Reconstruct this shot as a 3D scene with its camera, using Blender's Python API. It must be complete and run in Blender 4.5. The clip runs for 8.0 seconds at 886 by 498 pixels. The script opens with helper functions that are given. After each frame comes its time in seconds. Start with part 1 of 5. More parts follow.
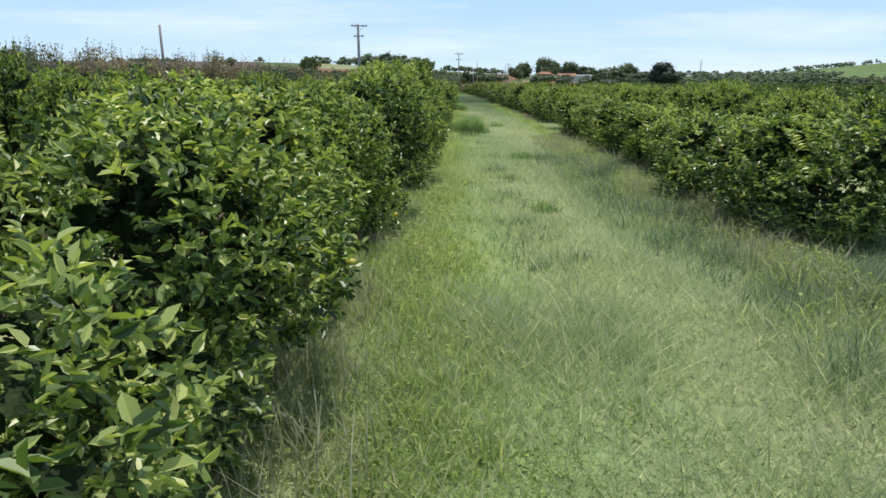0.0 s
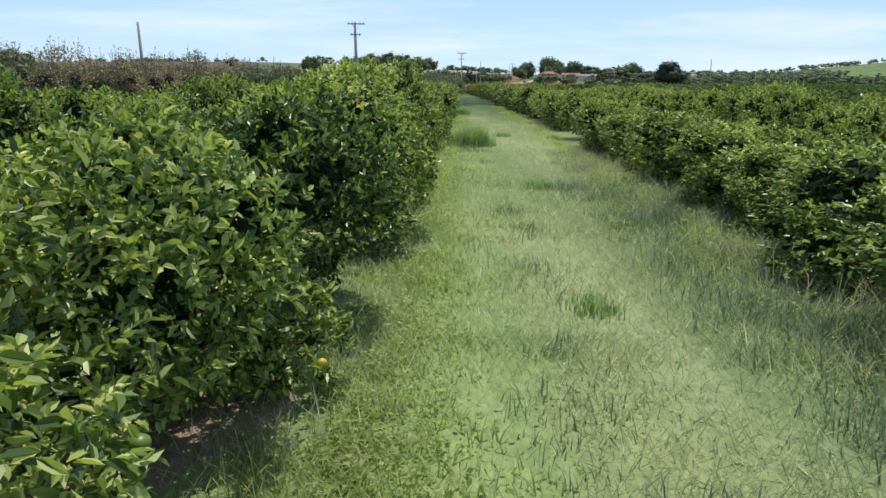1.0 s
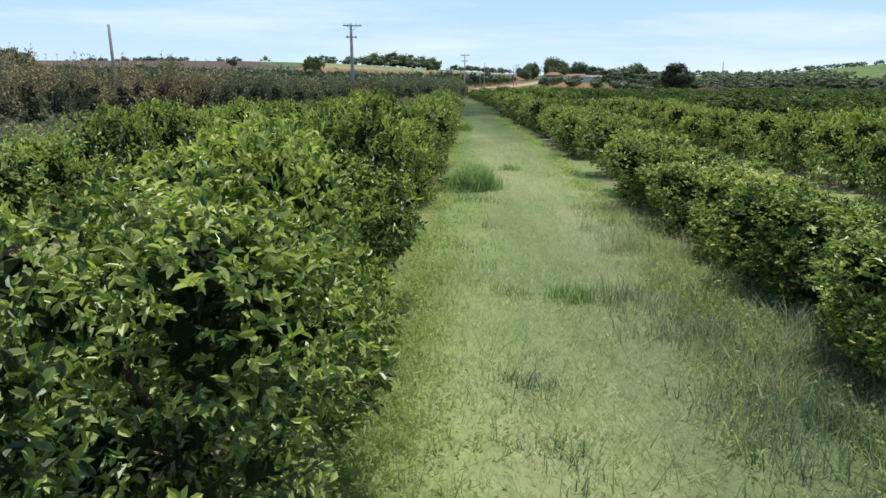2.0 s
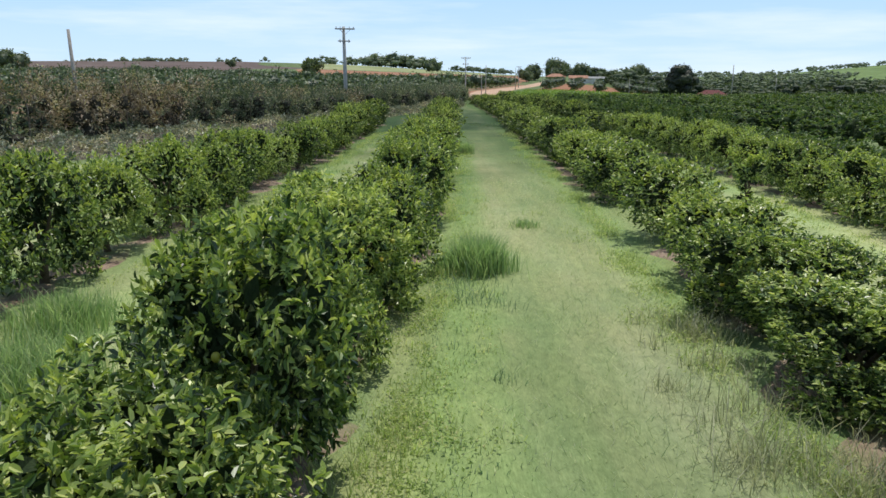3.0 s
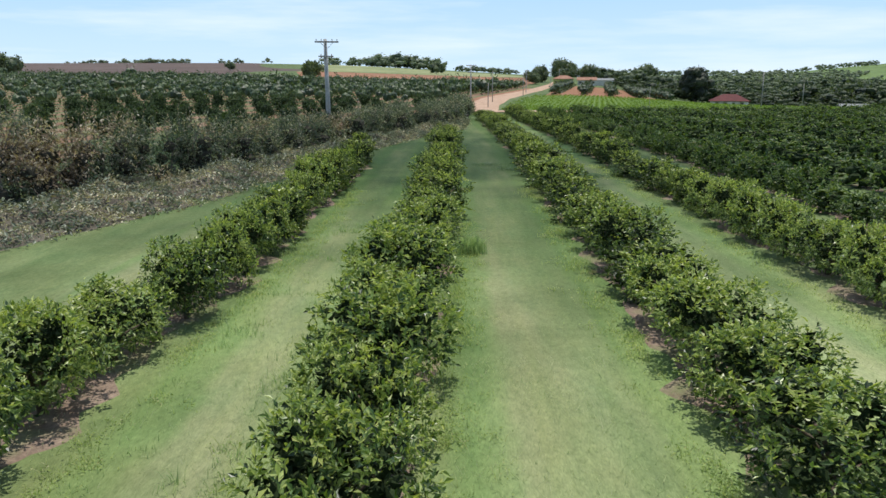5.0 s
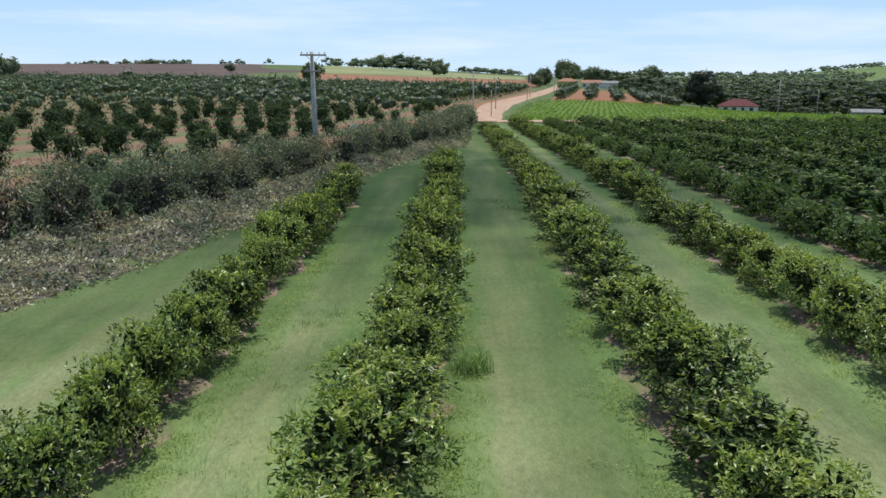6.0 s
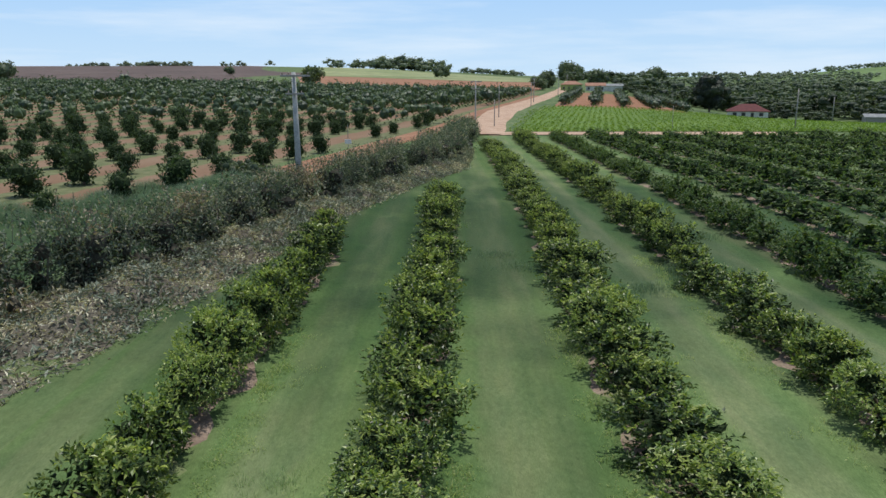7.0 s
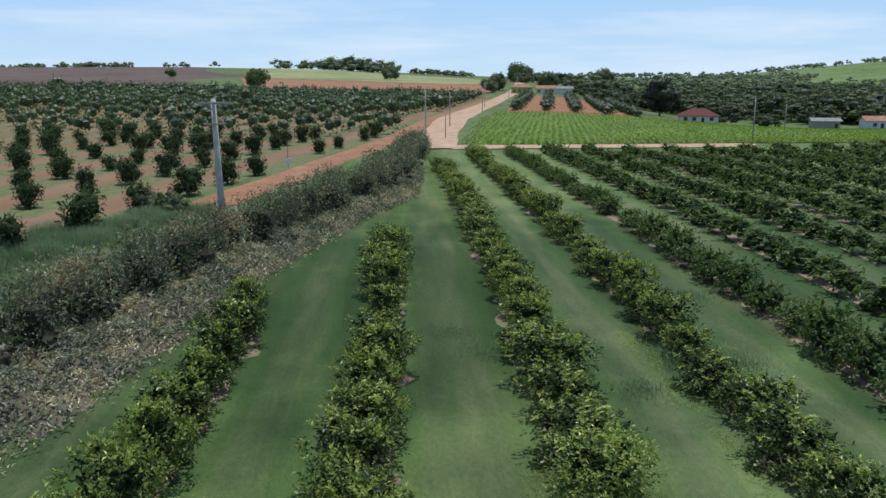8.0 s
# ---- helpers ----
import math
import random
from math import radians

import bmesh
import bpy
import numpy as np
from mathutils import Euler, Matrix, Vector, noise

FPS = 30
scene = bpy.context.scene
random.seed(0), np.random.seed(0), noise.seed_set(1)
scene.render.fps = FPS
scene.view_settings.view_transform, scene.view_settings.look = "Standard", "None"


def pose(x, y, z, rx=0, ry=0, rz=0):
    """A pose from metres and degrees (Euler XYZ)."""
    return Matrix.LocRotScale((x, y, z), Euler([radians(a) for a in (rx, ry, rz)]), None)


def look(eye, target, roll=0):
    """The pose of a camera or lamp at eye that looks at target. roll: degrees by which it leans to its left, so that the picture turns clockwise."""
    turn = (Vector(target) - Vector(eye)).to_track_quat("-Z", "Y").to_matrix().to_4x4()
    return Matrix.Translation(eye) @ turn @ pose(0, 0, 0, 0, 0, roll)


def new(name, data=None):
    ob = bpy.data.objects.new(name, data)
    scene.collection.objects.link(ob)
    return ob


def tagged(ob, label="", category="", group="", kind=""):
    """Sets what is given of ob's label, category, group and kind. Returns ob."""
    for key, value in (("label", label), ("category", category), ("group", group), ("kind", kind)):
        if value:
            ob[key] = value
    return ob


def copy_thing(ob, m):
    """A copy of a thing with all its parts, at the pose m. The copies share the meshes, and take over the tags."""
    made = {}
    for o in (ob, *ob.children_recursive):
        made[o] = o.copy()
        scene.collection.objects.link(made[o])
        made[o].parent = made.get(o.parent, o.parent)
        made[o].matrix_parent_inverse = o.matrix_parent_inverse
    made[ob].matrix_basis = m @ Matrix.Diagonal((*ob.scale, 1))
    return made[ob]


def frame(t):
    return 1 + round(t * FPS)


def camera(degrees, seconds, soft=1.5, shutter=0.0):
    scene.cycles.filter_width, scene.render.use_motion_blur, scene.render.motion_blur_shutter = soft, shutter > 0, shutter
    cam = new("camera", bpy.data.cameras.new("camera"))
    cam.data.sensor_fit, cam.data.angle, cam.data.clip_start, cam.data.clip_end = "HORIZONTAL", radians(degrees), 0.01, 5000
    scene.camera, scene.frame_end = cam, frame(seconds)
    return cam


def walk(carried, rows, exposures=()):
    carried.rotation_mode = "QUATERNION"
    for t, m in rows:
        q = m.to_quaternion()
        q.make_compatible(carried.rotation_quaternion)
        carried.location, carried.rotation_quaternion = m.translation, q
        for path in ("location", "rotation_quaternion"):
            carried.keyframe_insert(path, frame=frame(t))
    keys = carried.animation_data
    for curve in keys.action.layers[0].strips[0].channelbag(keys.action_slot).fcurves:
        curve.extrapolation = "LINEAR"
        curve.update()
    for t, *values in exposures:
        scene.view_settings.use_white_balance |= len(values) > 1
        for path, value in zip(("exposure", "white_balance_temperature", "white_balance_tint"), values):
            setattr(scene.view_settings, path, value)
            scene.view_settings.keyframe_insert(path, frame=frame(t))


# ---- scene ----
# Camera: a drone that flies forward along the alley and climbs.
cam = camera(61.00, 8.0)
ROWS = [  # seconds, x, y, z, pitch, roll, yaw
    (0.0, -0.000, 0.000, 2.158, -12.54, -0.05, -0.81),
    (0.5, 0.155, 2.592, 2.187, -12.52, -0.00, -0.70),
    (1.0, 0.294, 5.335, 2.289, -12.56, 0.03, -0.57),
    (1.5, 0.485, 8.318, 2.646, -12.57, -0.01, -0.45),
    (1.7, 0.559, 9.524, 2.793, -12.59, -0.05, -0.37),
    (2.8, 0.818, 16.444, 3.639, -12.60, -0.21, -0.20),
    (3.0, 0.850, 17.790, 3.789, -12.58, -0.15, -0.22),
    (3.5, 0.931, 21.245, 4.203, -12.57, -0.07, -0.12),
    (4.0, 1.025, 24.838, 4.709, -12.61, 0.04, -0.04),
    (4.5, 1.126, 28.556, 5.292, -12.65, 0.06, 0.06),
    (5.0, 1.236, 32.406, 5.942, -12.65, 0.07, 0.14),
    (5.2, 1.281, 33.954, 6.214, -12.62, -0.00, 0.18),
    (6.3, 1.590, 42.034, 7.837, -12.64, 0.02, 0.37),
    (6.5, 1.649, 43.533, 8.176, -12.64, 0.05, 0.40),
    (7.0, 1.794, 47.318, 9.061, -12.62, 0.09, 0.52),
    (7.5, 1.930, 51.130, 9.943, -12.63, 0.09, 0.01),
    (8.0, 2.096, 54.928, 10.823, -12.64, 0.14, -3.21),
]
walk(cam, [(t, pose(x, y, z, 90 + pitch, roll, yaw)) for t, x, y, z, pitch, roll, yaw in ROWS],
     [(0.0, 0.05, 6500, 10), (5.0, 0.05, 6450, 10), (6.3, -0.08, 6350, 10), (8.0, -0.18, 6200, 10)])

# ---- light ----
SUN_DIR = Vector((0.10, 0.20, 0.97)).normalized()
world = bpy.data.worlds.new("sky")
scene.world = world
world.use_nodes = True
wn, wl = world.node_tree.nodes, world.node_tree.links
wn.clear()
sky = wn.new("ShaderNodeTexSky")
sky.sky_type = "NISHITA"
sky.sun_disc = False
sky.sun_elevation = math.asin(SUN_DIR.z)
sky.sun_rotation = math.atan2(SUN_DIR.x, SUN_DIR.y)
sky.air_density, sky.dust_density, sky.ozone_density = 1.0, 0.6, 1.5
coord = wn.new("ShaderNodeTexCoord")
stretch = wn.new("ShaderNodeMapping")
stretch.inputs["Scale"].default_value = (1.6, 1.6, 14.0)
stretch.inputs["Rotation"].default_value = (0.0, radians(3), 0.0)
cloud = wn.new("ShaderNodeTexNoise")
cloud.inputs["Scale"].default_value = 2.2
cloud.inputs["Detail"].default_value = 6.0
cloud.inputs["Roughness"].default_value = 0.55
ramp = wn.new("ShaderNodeValToRGB")
ramp.color_ramp.elements[0].position, ramp.color_ramp.elements[1].position = 0.46, 0.72
ramp.color_ramp.elements[1].color = (0.55, 0.55, 0.55, 1)
mixc = wn.new("ShaderNodeMix")
mixc.data_type = "RGBA"
mixc.inputs[7].default_value = (9.4, 10.2, 10.8, 1)
up = wn.new("ShaderNodeSeparateXYZ")
haze = wn.new("ShaderNodeValToRGB")  # the blue of the lower sky
for stop, (at, colour) in enumerate([(0.0, (0.66, 0.84, 1.0)), (0.05, (0.57, 0.78, 1.0)), (0.13, (0.42, 0.67, 1.0))]):
    if stop > 1:
        haze.color_ramp.elements.new(at)
    haze.color_ramp.elements[stop].position, haze.color_ramp.elements[stop].color = at, (*colour, 1)
haze_up = wn.new("ShaderNodeMix")
haze_up.data_type, haze_up.blend_type = "RGBA", "MULTIPLY"
haze_up.inputs[0].default_value = 1.0
haze_up.inputs[7].default_value = (10.2, 10.3, 10.3, 1)
low = wn.new("ShaderNodeMapRange")
low.inputs["From Min"].default_value, low.inputs["From Max"].default_value = 0.15, 0.5
low.inputs["To Min"].default_value, low.inputs["To Max"].default_value = 1.0, 0.0
base_sky = wn.new("ShaderNodeMix")
base_sky.data_type = "RGBA"
bg = wn.new("ShaderNodeBackground")
bg.inputs["Strength"].default_value = 0.10
wout = wn.new("ShaderNodeOutputWorld")
wl.new(coord.outputs["Generated"], up.inputs[0])
wl.new(up.outputs["Z"], haze.inputs["Fac"])
wl.new(up.outputs["Z"], low.inputs["Value"])
wl.new(haze.outputs["Color"], haze_up.inputs[6])
wl.new(low.outputs["Result"], base_sky.inputs[0])
wl.new(sky.outputs["Color"], base_sky.inputs[6])
wl.new(haze_up.outputs[2], base_sky.inputs[7])
wl.new(coord.outputs["Generated"], stretch.inputs["Vector"])
wl.new(stretch.outputs["Vector"], cloud.inputs["Vector"])
wl.new(cloud.outputs["Fac"], ramp.inputs["Fac"])
wl.new(ramp.outputs["Color"], mixc.inputs[0])
wl.new(base_sky.outputs[2], mixc.inputs[6])
wl.new(mixc.outputs[2], bg.inputs["Color"])
wl.new(bg.outputs["Background"], wout.inputs["Surface"])

sun = new("sun", bpy.data.lights.new("sun", "SUN"))
sun.data.energy, sun.data.angle, sun.data.color = 3.6, radians(0.6), (1.0, 0.96, 0.88)
sun.matrix_world = look((0, 0, 60), Vector((0, 0, 60)) - SUN_DIR)


# ---- the plan of the tree rows ----
ROW_LINES = {  # the three rows beside the flight: y, x along each
    -1: ([-5, 8, 18, 30, 41, 47, 53, 62, 90], [-7.9, -7.7, -7.4, -6.85, -6.15, -6.0, -5.5, -5.2, -4.85]),
    0: ([-5, 8, 18, 30, 37, 47, 55, 63, 76, 93, 110], [-1.75, -1.6, -1.15, -0.68, -0.18, -0.02, 0.25, 0.65, 0.95, 1.2, 1.3]),
    1: ([-5, 12, 18, 28, 34, 41, 47, 55, 62, 75, 90, 115, 125, 150], [5.2, 5.75, 5.75, 6.05, 6.3, 6.7, 6.85, 6.95, 7.2, 7.35, 7.5, 7.7, 7.7, 7.1]),
}
ROW_BEND = ([-5, 8, 18, 30, 45, 60, 75, 90, 105, 120, 150, 175], [-1.2, -1.0, -0.7, -0.1, 0.4, 0.6, 0.65, 0.75, 0.9, 0.75, 0.2, -0.2])
ROW_STEP, SECOND_ROW = 5.85, 12.6


# ---- materials ----
def material(name):
    m = bpy.data.materials.new(name)
    m.use_nodes = True
    n, l = m.node_tree.nodes, m.node_tree.links
    return m, n, l, n["Principled BSDF"]


def ramp_node(n, stops):
    r = n.new("ShaderNodeValToRGB")
    e = r.color_ramp.elements
    while len(e) < len(stops):
        e.new(0.5)
    for k, (p, c) in enumerate(stops):
        e[k].position, e[k].color = p, (*c, 1)
    return r


def noise_node(n, l, scale, detail=4.0, stretch_by=(1, 1, 1), rough=0.55, turn=0.0):
    tc = n.new("ShaderNodeTexCoord")
    mp = n.new("ShaderNodeMapping")
    mp.inputs["Scale"].default_value = stretch_by
    mp.inputs["Rotation"].default_value = (0, 0, turn)
    t = n.new("ShaderNodeTexNoise")
    t.inputs["Scale"].default_value = scale
    t.inputs["Detail"].default_value = detail
    t.inputs["Roughness"].default_value = rough
    l.new(tc.outputs["Object"], mp.inputs["Vector"])
    l.new(mp.outputs["Vector"], t.inputs["Vector"])
    return t


def mix_node(n, l, fac, a, b, kind="MIX"):
    m = n.new("ShaderNodeMix")
    m.data_type = "RGBA"
    m.blend_type = kind
    for value, slot in ((fac, 0), (a, 6), (b, 7)):
        if isinstance(value, bpy.types.NodeSocket):
            l.new(value, m.inputs[slot])
        elif slot == 0:
            m.inputs[0].default_value = value
        else:
            m.inputs[slot].default_value = (*value, 1)
    return m.outputs[2]


def bump_node(n, l, b, height, strength, distance):
    k = n.new("ShaderNodeBump")
    k.inputs["Strength"].default_value = strength
    k.inputs["Distance"].default_value = distance
    l.new(height, k.inputs["Height"])
    l.new(k.outputs["Normal"], b.inputs["Normal"])


def leaf_material(name, stops, rough=0.45, through_light=0.3, patch=0.35, clump=1.1, gloss=0.42, tint=(1.5, 1.6, 0.55), plant=0.16):
    """Leaves: the colour varies leaf by leaf, clump by clump and plant by plant; light shines through them."""
    m, n, l, b = material(name)
    geo = n.new("ShaderNodeNewGeometry")
    r = ramp_node(n, stops)
    big = noise_node(n, l, clump, 3.0)
    info = n.new("ShaderNodeObjectInfo")
    add = n.new("ShaderNodeMath")
    add.operation = "MULTIPLY_ADD"
    l.new(big.outputs["Fac"], add.inputs[0])
    add.inputs[1].default_value = patch * 2
    add.inputs[2].default_value = -patch - (plant - 0.16) / 2
    add2 = n.new("ShaderNodeMath")
    l.new(geo.outputs["Random Per Island"], add2.inputs[0])
    l.new(add.outputs[0], add2.inputs[1])
    add3 = n.new("ShaderNodeMath")
    add3.operation = "MULTIPLY_ADD"
    l.new(info.outputs["Random"], add3.inputs[0])
    add3.inputs[1].default_value = plant
    l.new(add2.outputs[0], add3.inputs[2])
    l.new(add3.outputs[0], r.inputs["Fac"])
    l.new(r.outputs["Color"], b.inputs["Base Color"])
    b.inputs["Roughness"].default_value = rough
    b.inputs["Specular IOR Level"].default_value = gloss
    tr = n.new("ShaderNodeBsdfTranslucent")
    warm = mix_node(n, l, 1.0, r.outputs["Color"], tint, "MULTIPLY")
    l.new(warm, tr.inputs["Color"])
    mx = n.new("ShaderNodeMixShader")
    mx.inputs[0].default_value = through_light
    l.new(b.outputs[0], mx.inputs[1])
    l.new(tr.outputs[0], mx.inputs[2])
    l.new(mx.outputs[0], n["Material Output"].inputs["Surface"])
    return m


def rough_material(name, c1, c2, scale, rough=0.9, bump=0.3, dist=0.02, fine=8.0, c3=None, stretch_by=(1, 1, 1), turn=0.0):
    """A matt surface with variation at two scales and fine relief."""
    m, n, l, b = material(name)
    t1 = noise_node(n, l, scale, 5.0, stretch_by, turn=turn)
    t2 = noise_node(n, l, scale * fine, 4.0)
    r = ramp_node(n, [(0.32, c1), (0.68, c2)])
    l.new(t1.outputs["Fac"], r.inputs["Fac"])
    r2 = ramp_node(n, [(0.3, (0.62, 0.62, 0.62)), (0.7, (1.25, 1.25, 1.25))])
    l.new(t2.outputs["Fac"], r2.inputs["Fac"])
    col = mix_node(n, l, 0.8, r.outputs["Color"], r2.outputs["Color"], "MULTIPLY")
    if c3:
        t3 = noise_node(n, l, scale * 0.37, 3.0)
        r3 = ramp_node(n, [(0.5, (0, 0, 0)), (0.66, (1, 1, 1))])
        l.new(t3.outputs["Fac"], r3.inputs["Fac"])
        col = mix_node(n, l, r3.outputs["Color"], col, c3)
    l.new(col, b.inputs["Base Color"])
    b.inputs["Roughness"].default_value = rough
    b.inputs["Specular IOR Level"].default_value = 0.2
    bump_node(n, l, b, t2.outputs["Fac"], bump, dist)
    return m


CITRUS = leaf_material("citrus_leaf", [(0.0, (0.014, 0.030, 0.011)), (0.32, (0.056, 0.104, 0.031)), (0.62, (0.155, 0.235, 0.06)), (1.0, (0.46, 0.52, 0.18))], 0.38, 0.25, 0.34, 2.3, 0.6, plant=0.4)
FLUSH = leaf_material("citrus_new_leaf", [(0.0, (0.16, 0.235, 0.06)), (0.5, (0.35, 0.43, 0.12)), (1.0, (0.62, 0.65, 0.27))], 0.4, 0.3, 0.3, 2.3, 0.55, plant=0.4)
# Dimmer copy of the new leaf: weaker light away from the start, as colour.
FLUSH_MID = leaf_material("citrus_new_leaf_dimmed", [(0.0, (0.13, 0.195, 0.045)), (0.5, (0.25, 0.32, 0.075)), (1.0, (0.46, 0.50, 0.16))], 0.36, 0.34, 0.3, 2.3, 0.5)
# Darker copy of the citrus leaf: dimmer light on the farther rows, as colour.
CITRUS_MID = leaf_material("citrus_leaf_dimmed", [(0.0, (0.018, 0.038, 0.013)), (0.4, (0.050, 0.09, 0.024)), (0.75, (0.098, 0.148, 0.036)), (1.0, (0.18, 0.22, 0.06))], 0.4, 0.24, 0.32, 2.3, plant=0.4)
CITRUS_FAR = leaf_material("citrus_leaf_rows", [(0.0, (0.024, 0.052, 0.018)), (0.45, (0.062, 0.113, 0.034)), (1.0, (0.165, 0.215, 0.06))], 0.5, 0.28, 0.32, 2.0)
# Near-black green: the shade deep inside the crowns, put into a colour.
CROWN_SHADE = rough_material("crown_shade", (0.016, 0.030, 0.010), (0.036, 0.056, 0.018), 6.0, 0.9, 0.4, 0.05)
# Dark tone for the hedge's added core; paints the shade behind its leaves.
HEDGE_SHADE = rough_material("hedge_shade", (0.032, 0.034, 0.024), (0.068, 0.06, 0.045), 5.0, 0.9, 0.4, 0.05)
# Pale greyish green: distance haze is put into this leaf colour.
FAR_WOODS = leaf_material("hazy_woodland_leaf", [(0.0, (0.115, 0.15, 0.11)), (0.5, (0.155, 0.195, 0.13)), (1.0, (0.22, 0.26, 0.16))], 0.6, 0.3, 0.4, 0.08)
YOUNG = leaf_material("young_orchard_leaf", [(0.0, (0.018, 0.036, 0.016)), (0.5, (0.038, 0.070, 0.027)), (1.0, (0.088, 0.13, 0.045))], 0.5, 0.22, 0.25, plant=0.4)
HEDGE = leaf_material("hedge_leaf", [(0.0, (0.031, 0.055, 0.041)), (0.42, (0.082, 0.116, 0.083)), (0.78, (0.165, 0.187, 0.137)), (1.0, (0.39, 0.38, 0.31))], 0.45, 0.3, 0.6, 0.3)
DRY_HEDGE = leaf_material("dry_hedge_leaf", [(0.0, (0.12, 0.088, 0.065)), (0.4, (0.25, 0.185, 0.14)), (0.75, (0.41, 0.33, 0.255)), (1.0, (0.60, 0.53, 0.44))], 0.6, 0.25, 0.4, 0.5)
DEAD = leaf_material("dead_leaf", [(0.0, (0.155, 0.14, 0.09)), (0.45, (0.35, 0.315, 0.205)), (0.8, (0.54, 0.49, 0.335)), (1.0, (0.72, 0.68, 0.52))], 0.6, 0.15, 0.3, 0.5)
WILTED = leaf_material("wilted_leaf", [(0.0, (0.085, 0.10, 0.07)), (0.5, (0.18, 0.205, 0.145)), (1.0, (0.35, 0.38, 0.30))], 0.5, 0.15, 0.35, 0.4)
LITTER = rough_material("leaf_litter", (0.085, 0.075, 0.058), (0.18, 0.16, 0.125), 2.0, 0.95, 0.6, 0.05)
# Lightened green: holds some of the haze over the skyline trees.
WOODS = leaf_material("woodland_leaf", [(0.0, (0.05, 0.075, 0.042)), (0.5, (0.09, 0.125, 0.065)), (1.0, (0.165, 0.20, 0.095))], 0.6, 0.3, 0.45, 0.08)
EVERGREEN = leaf_material("evergreen_woodland_leaf", [(0.0, (0.018, 0.031, 0.017)), (0.5, (0.040, 0.061, 0.030)), (1.0, (0.088, 0.115, 0.05))], 0.6, 0.3, 0.45, 0.08)
WOODS_DARK = leaf_material("dark_tree_leaf", [(0.0, (0.010, 0.016, 0.010)), (0.6, (0.022, 0.032, 0.018)), (1.0, (0.04, 0.055, 0.025))], 0.6, 0.12, 0.2)
CROP = leaf_material("crop_leaf", [(0.0, (0.085, 0.15, 0.026)), (0.5, (0.13, 0.205, 0.036)), (1.0, (0.19, 0.265, 0.055))], 0.6, 0.4, 0.25, 0.06)
BLADE = leaf_material("grass_blade", [(0.0, (0.20, 0.28, 0.15)), (0.45, (0.33, 0.395, 0.245)), (0.75, (0.47, 0.50, 0.35)), (1.0, (0.62, 0.61, 0.48))], 0.6, 0.6, 0.25, tint=(1.25, 1.36, 0.9))
WEED = leaf_material("weed_leaf", [(0.0, (0.20, 0.275, 0.095)), (0.5, (0.33, 0.405, 0.15)), (0.85, (0.45, 0.495, 0.22)), (1.0, (0.56, 0.54, 0.32))], 0.5, 0.6, 0.35, 0.5, tint=(1.25, 1.36, 0.9))
TUFT = leaf_material("tall_grass_blade", [(0.0, (0.15, 0.25, 0.105)), (0.5, (0.25, 0.36, 0.16)), (1.0, (0.40, 0.48, 0.25))], 0.5, 0.55, 0.2, tint=(1.25, 1.36, 0.9))
BLUE_BLADE = leaf_material("blue_green_blade", [(0.0, (0.085, 0.15, 0.095)), (0.5, (0.135, 0.21, 0.135)), (1.0, (0.24, 0.30, 0.20))], 0.5, 0.5, 0.25, tint=(1.25, 1.36, 0.9))
GREY_WEED = leaf_material("grey_weed", [(0.0, (0.19, 0.21, 0.12)), (0.5, (0.32, 0.33, 0.21)), (1.0, (0.52, 0.50, 0.39))], 0.7, 0.45, 0.3, tint=(1.25, 1.36, 0.9))
BARK = rough_material("bark", (0.10, 0.075, 0.055), (0.20, 0.16, 0.12), 9.0, 0.9, 0.6, 0.02)
DRY_WOOD = rough_material("dry_wood", (0.16, 0.13, 0.10), (0.30, 0.26, 0.21), 7.0, 0.9, 0.5, 0.02)
SOIL = rough_material("orchard_soil", (0.19, 0.135, 0.10), (0.33, 0.25, 0.19), 1.3, 0.95, 0.5, 0.04, 9.0, (0.16, 0.19, 0.08))
RED_SOIL = rough_material("red_soil", (0.265, 0.13, 0.075), (0.365, 0.20, 0.12), 0.25, 0.95, 0.4, 0.06, 9.0)
ROAD = rough_material("dirt_road_soil", (0.42, 0.27, 0.18), (0.56, 0.40, 0.29), 0.35, 0.95, 0.4, 0.04, 9.0)
PLOUGHED = rough_material("ploughed_soil", (0.105, 0.076, 0.066), (0.15, 0.11, 0.094), 0.02, 0.95, 0.3, 0.2, 9.0)
FAR_CROP = rough_material("far_crop", (0.19, 0.235, 0.095), (0.33, 0.34, 0.17), 0.012, 0.9, 0.3, 0.2, 9.0)
HILL_GRASS = rough_material("hill_pasture", (0.10, 0.16, 0.05), (0.17, 0.24, 0.08), 0.01, 0.9, 0.3, 0.2, 9.0)
CROP_BED = rough_material("crop_bed", (0.10, 0.17, 0.03), (0.15, 0.225, 0.048), 0.06, 0.9, 0.4, 0.1, 9.0)
VALLEY = leaf_material("valley_leaf", [(0.0, (0.034, 0.056, 0.03)), (0.5, (0.062, 0.092, 0.044)), (1.0, (0.12, 0.155, 0.068))], 0.6, 0.25, 0.5, 0.05)
CONCRETE = rough_material("pole_concrete", (0.36, 0.36, 0.35), (0.50, 0.49, 0.47), 2.5, 0.85, 0.2, 0.01)
TIMBER = rough_material("weathered_timber", (0.27, 0.25, 0.23), (0.42, 0.39, 0.36), 5.0, 0.85, 0.3, 0.01)
CERAMIC = rough_material("insulator_ceramic", (0.25, 0.20, 0.17), (0.33, 0.28, 0.24), 9.0, 0.3, 0.0, 0.01)
PLASTER = rough_material("white_plaster", (0.66, 0.64, 0.60), (0.80, 0.78, 0.74), 0.8, 0.8, 0.1, 0.01)
BLUE_PLASTER = rough_material("pale_blue_plaster", (0.50, 0.58, 0.66), (0.62, 0.69, 0.75), 0.8, 0.8, 0.1, 0.01)
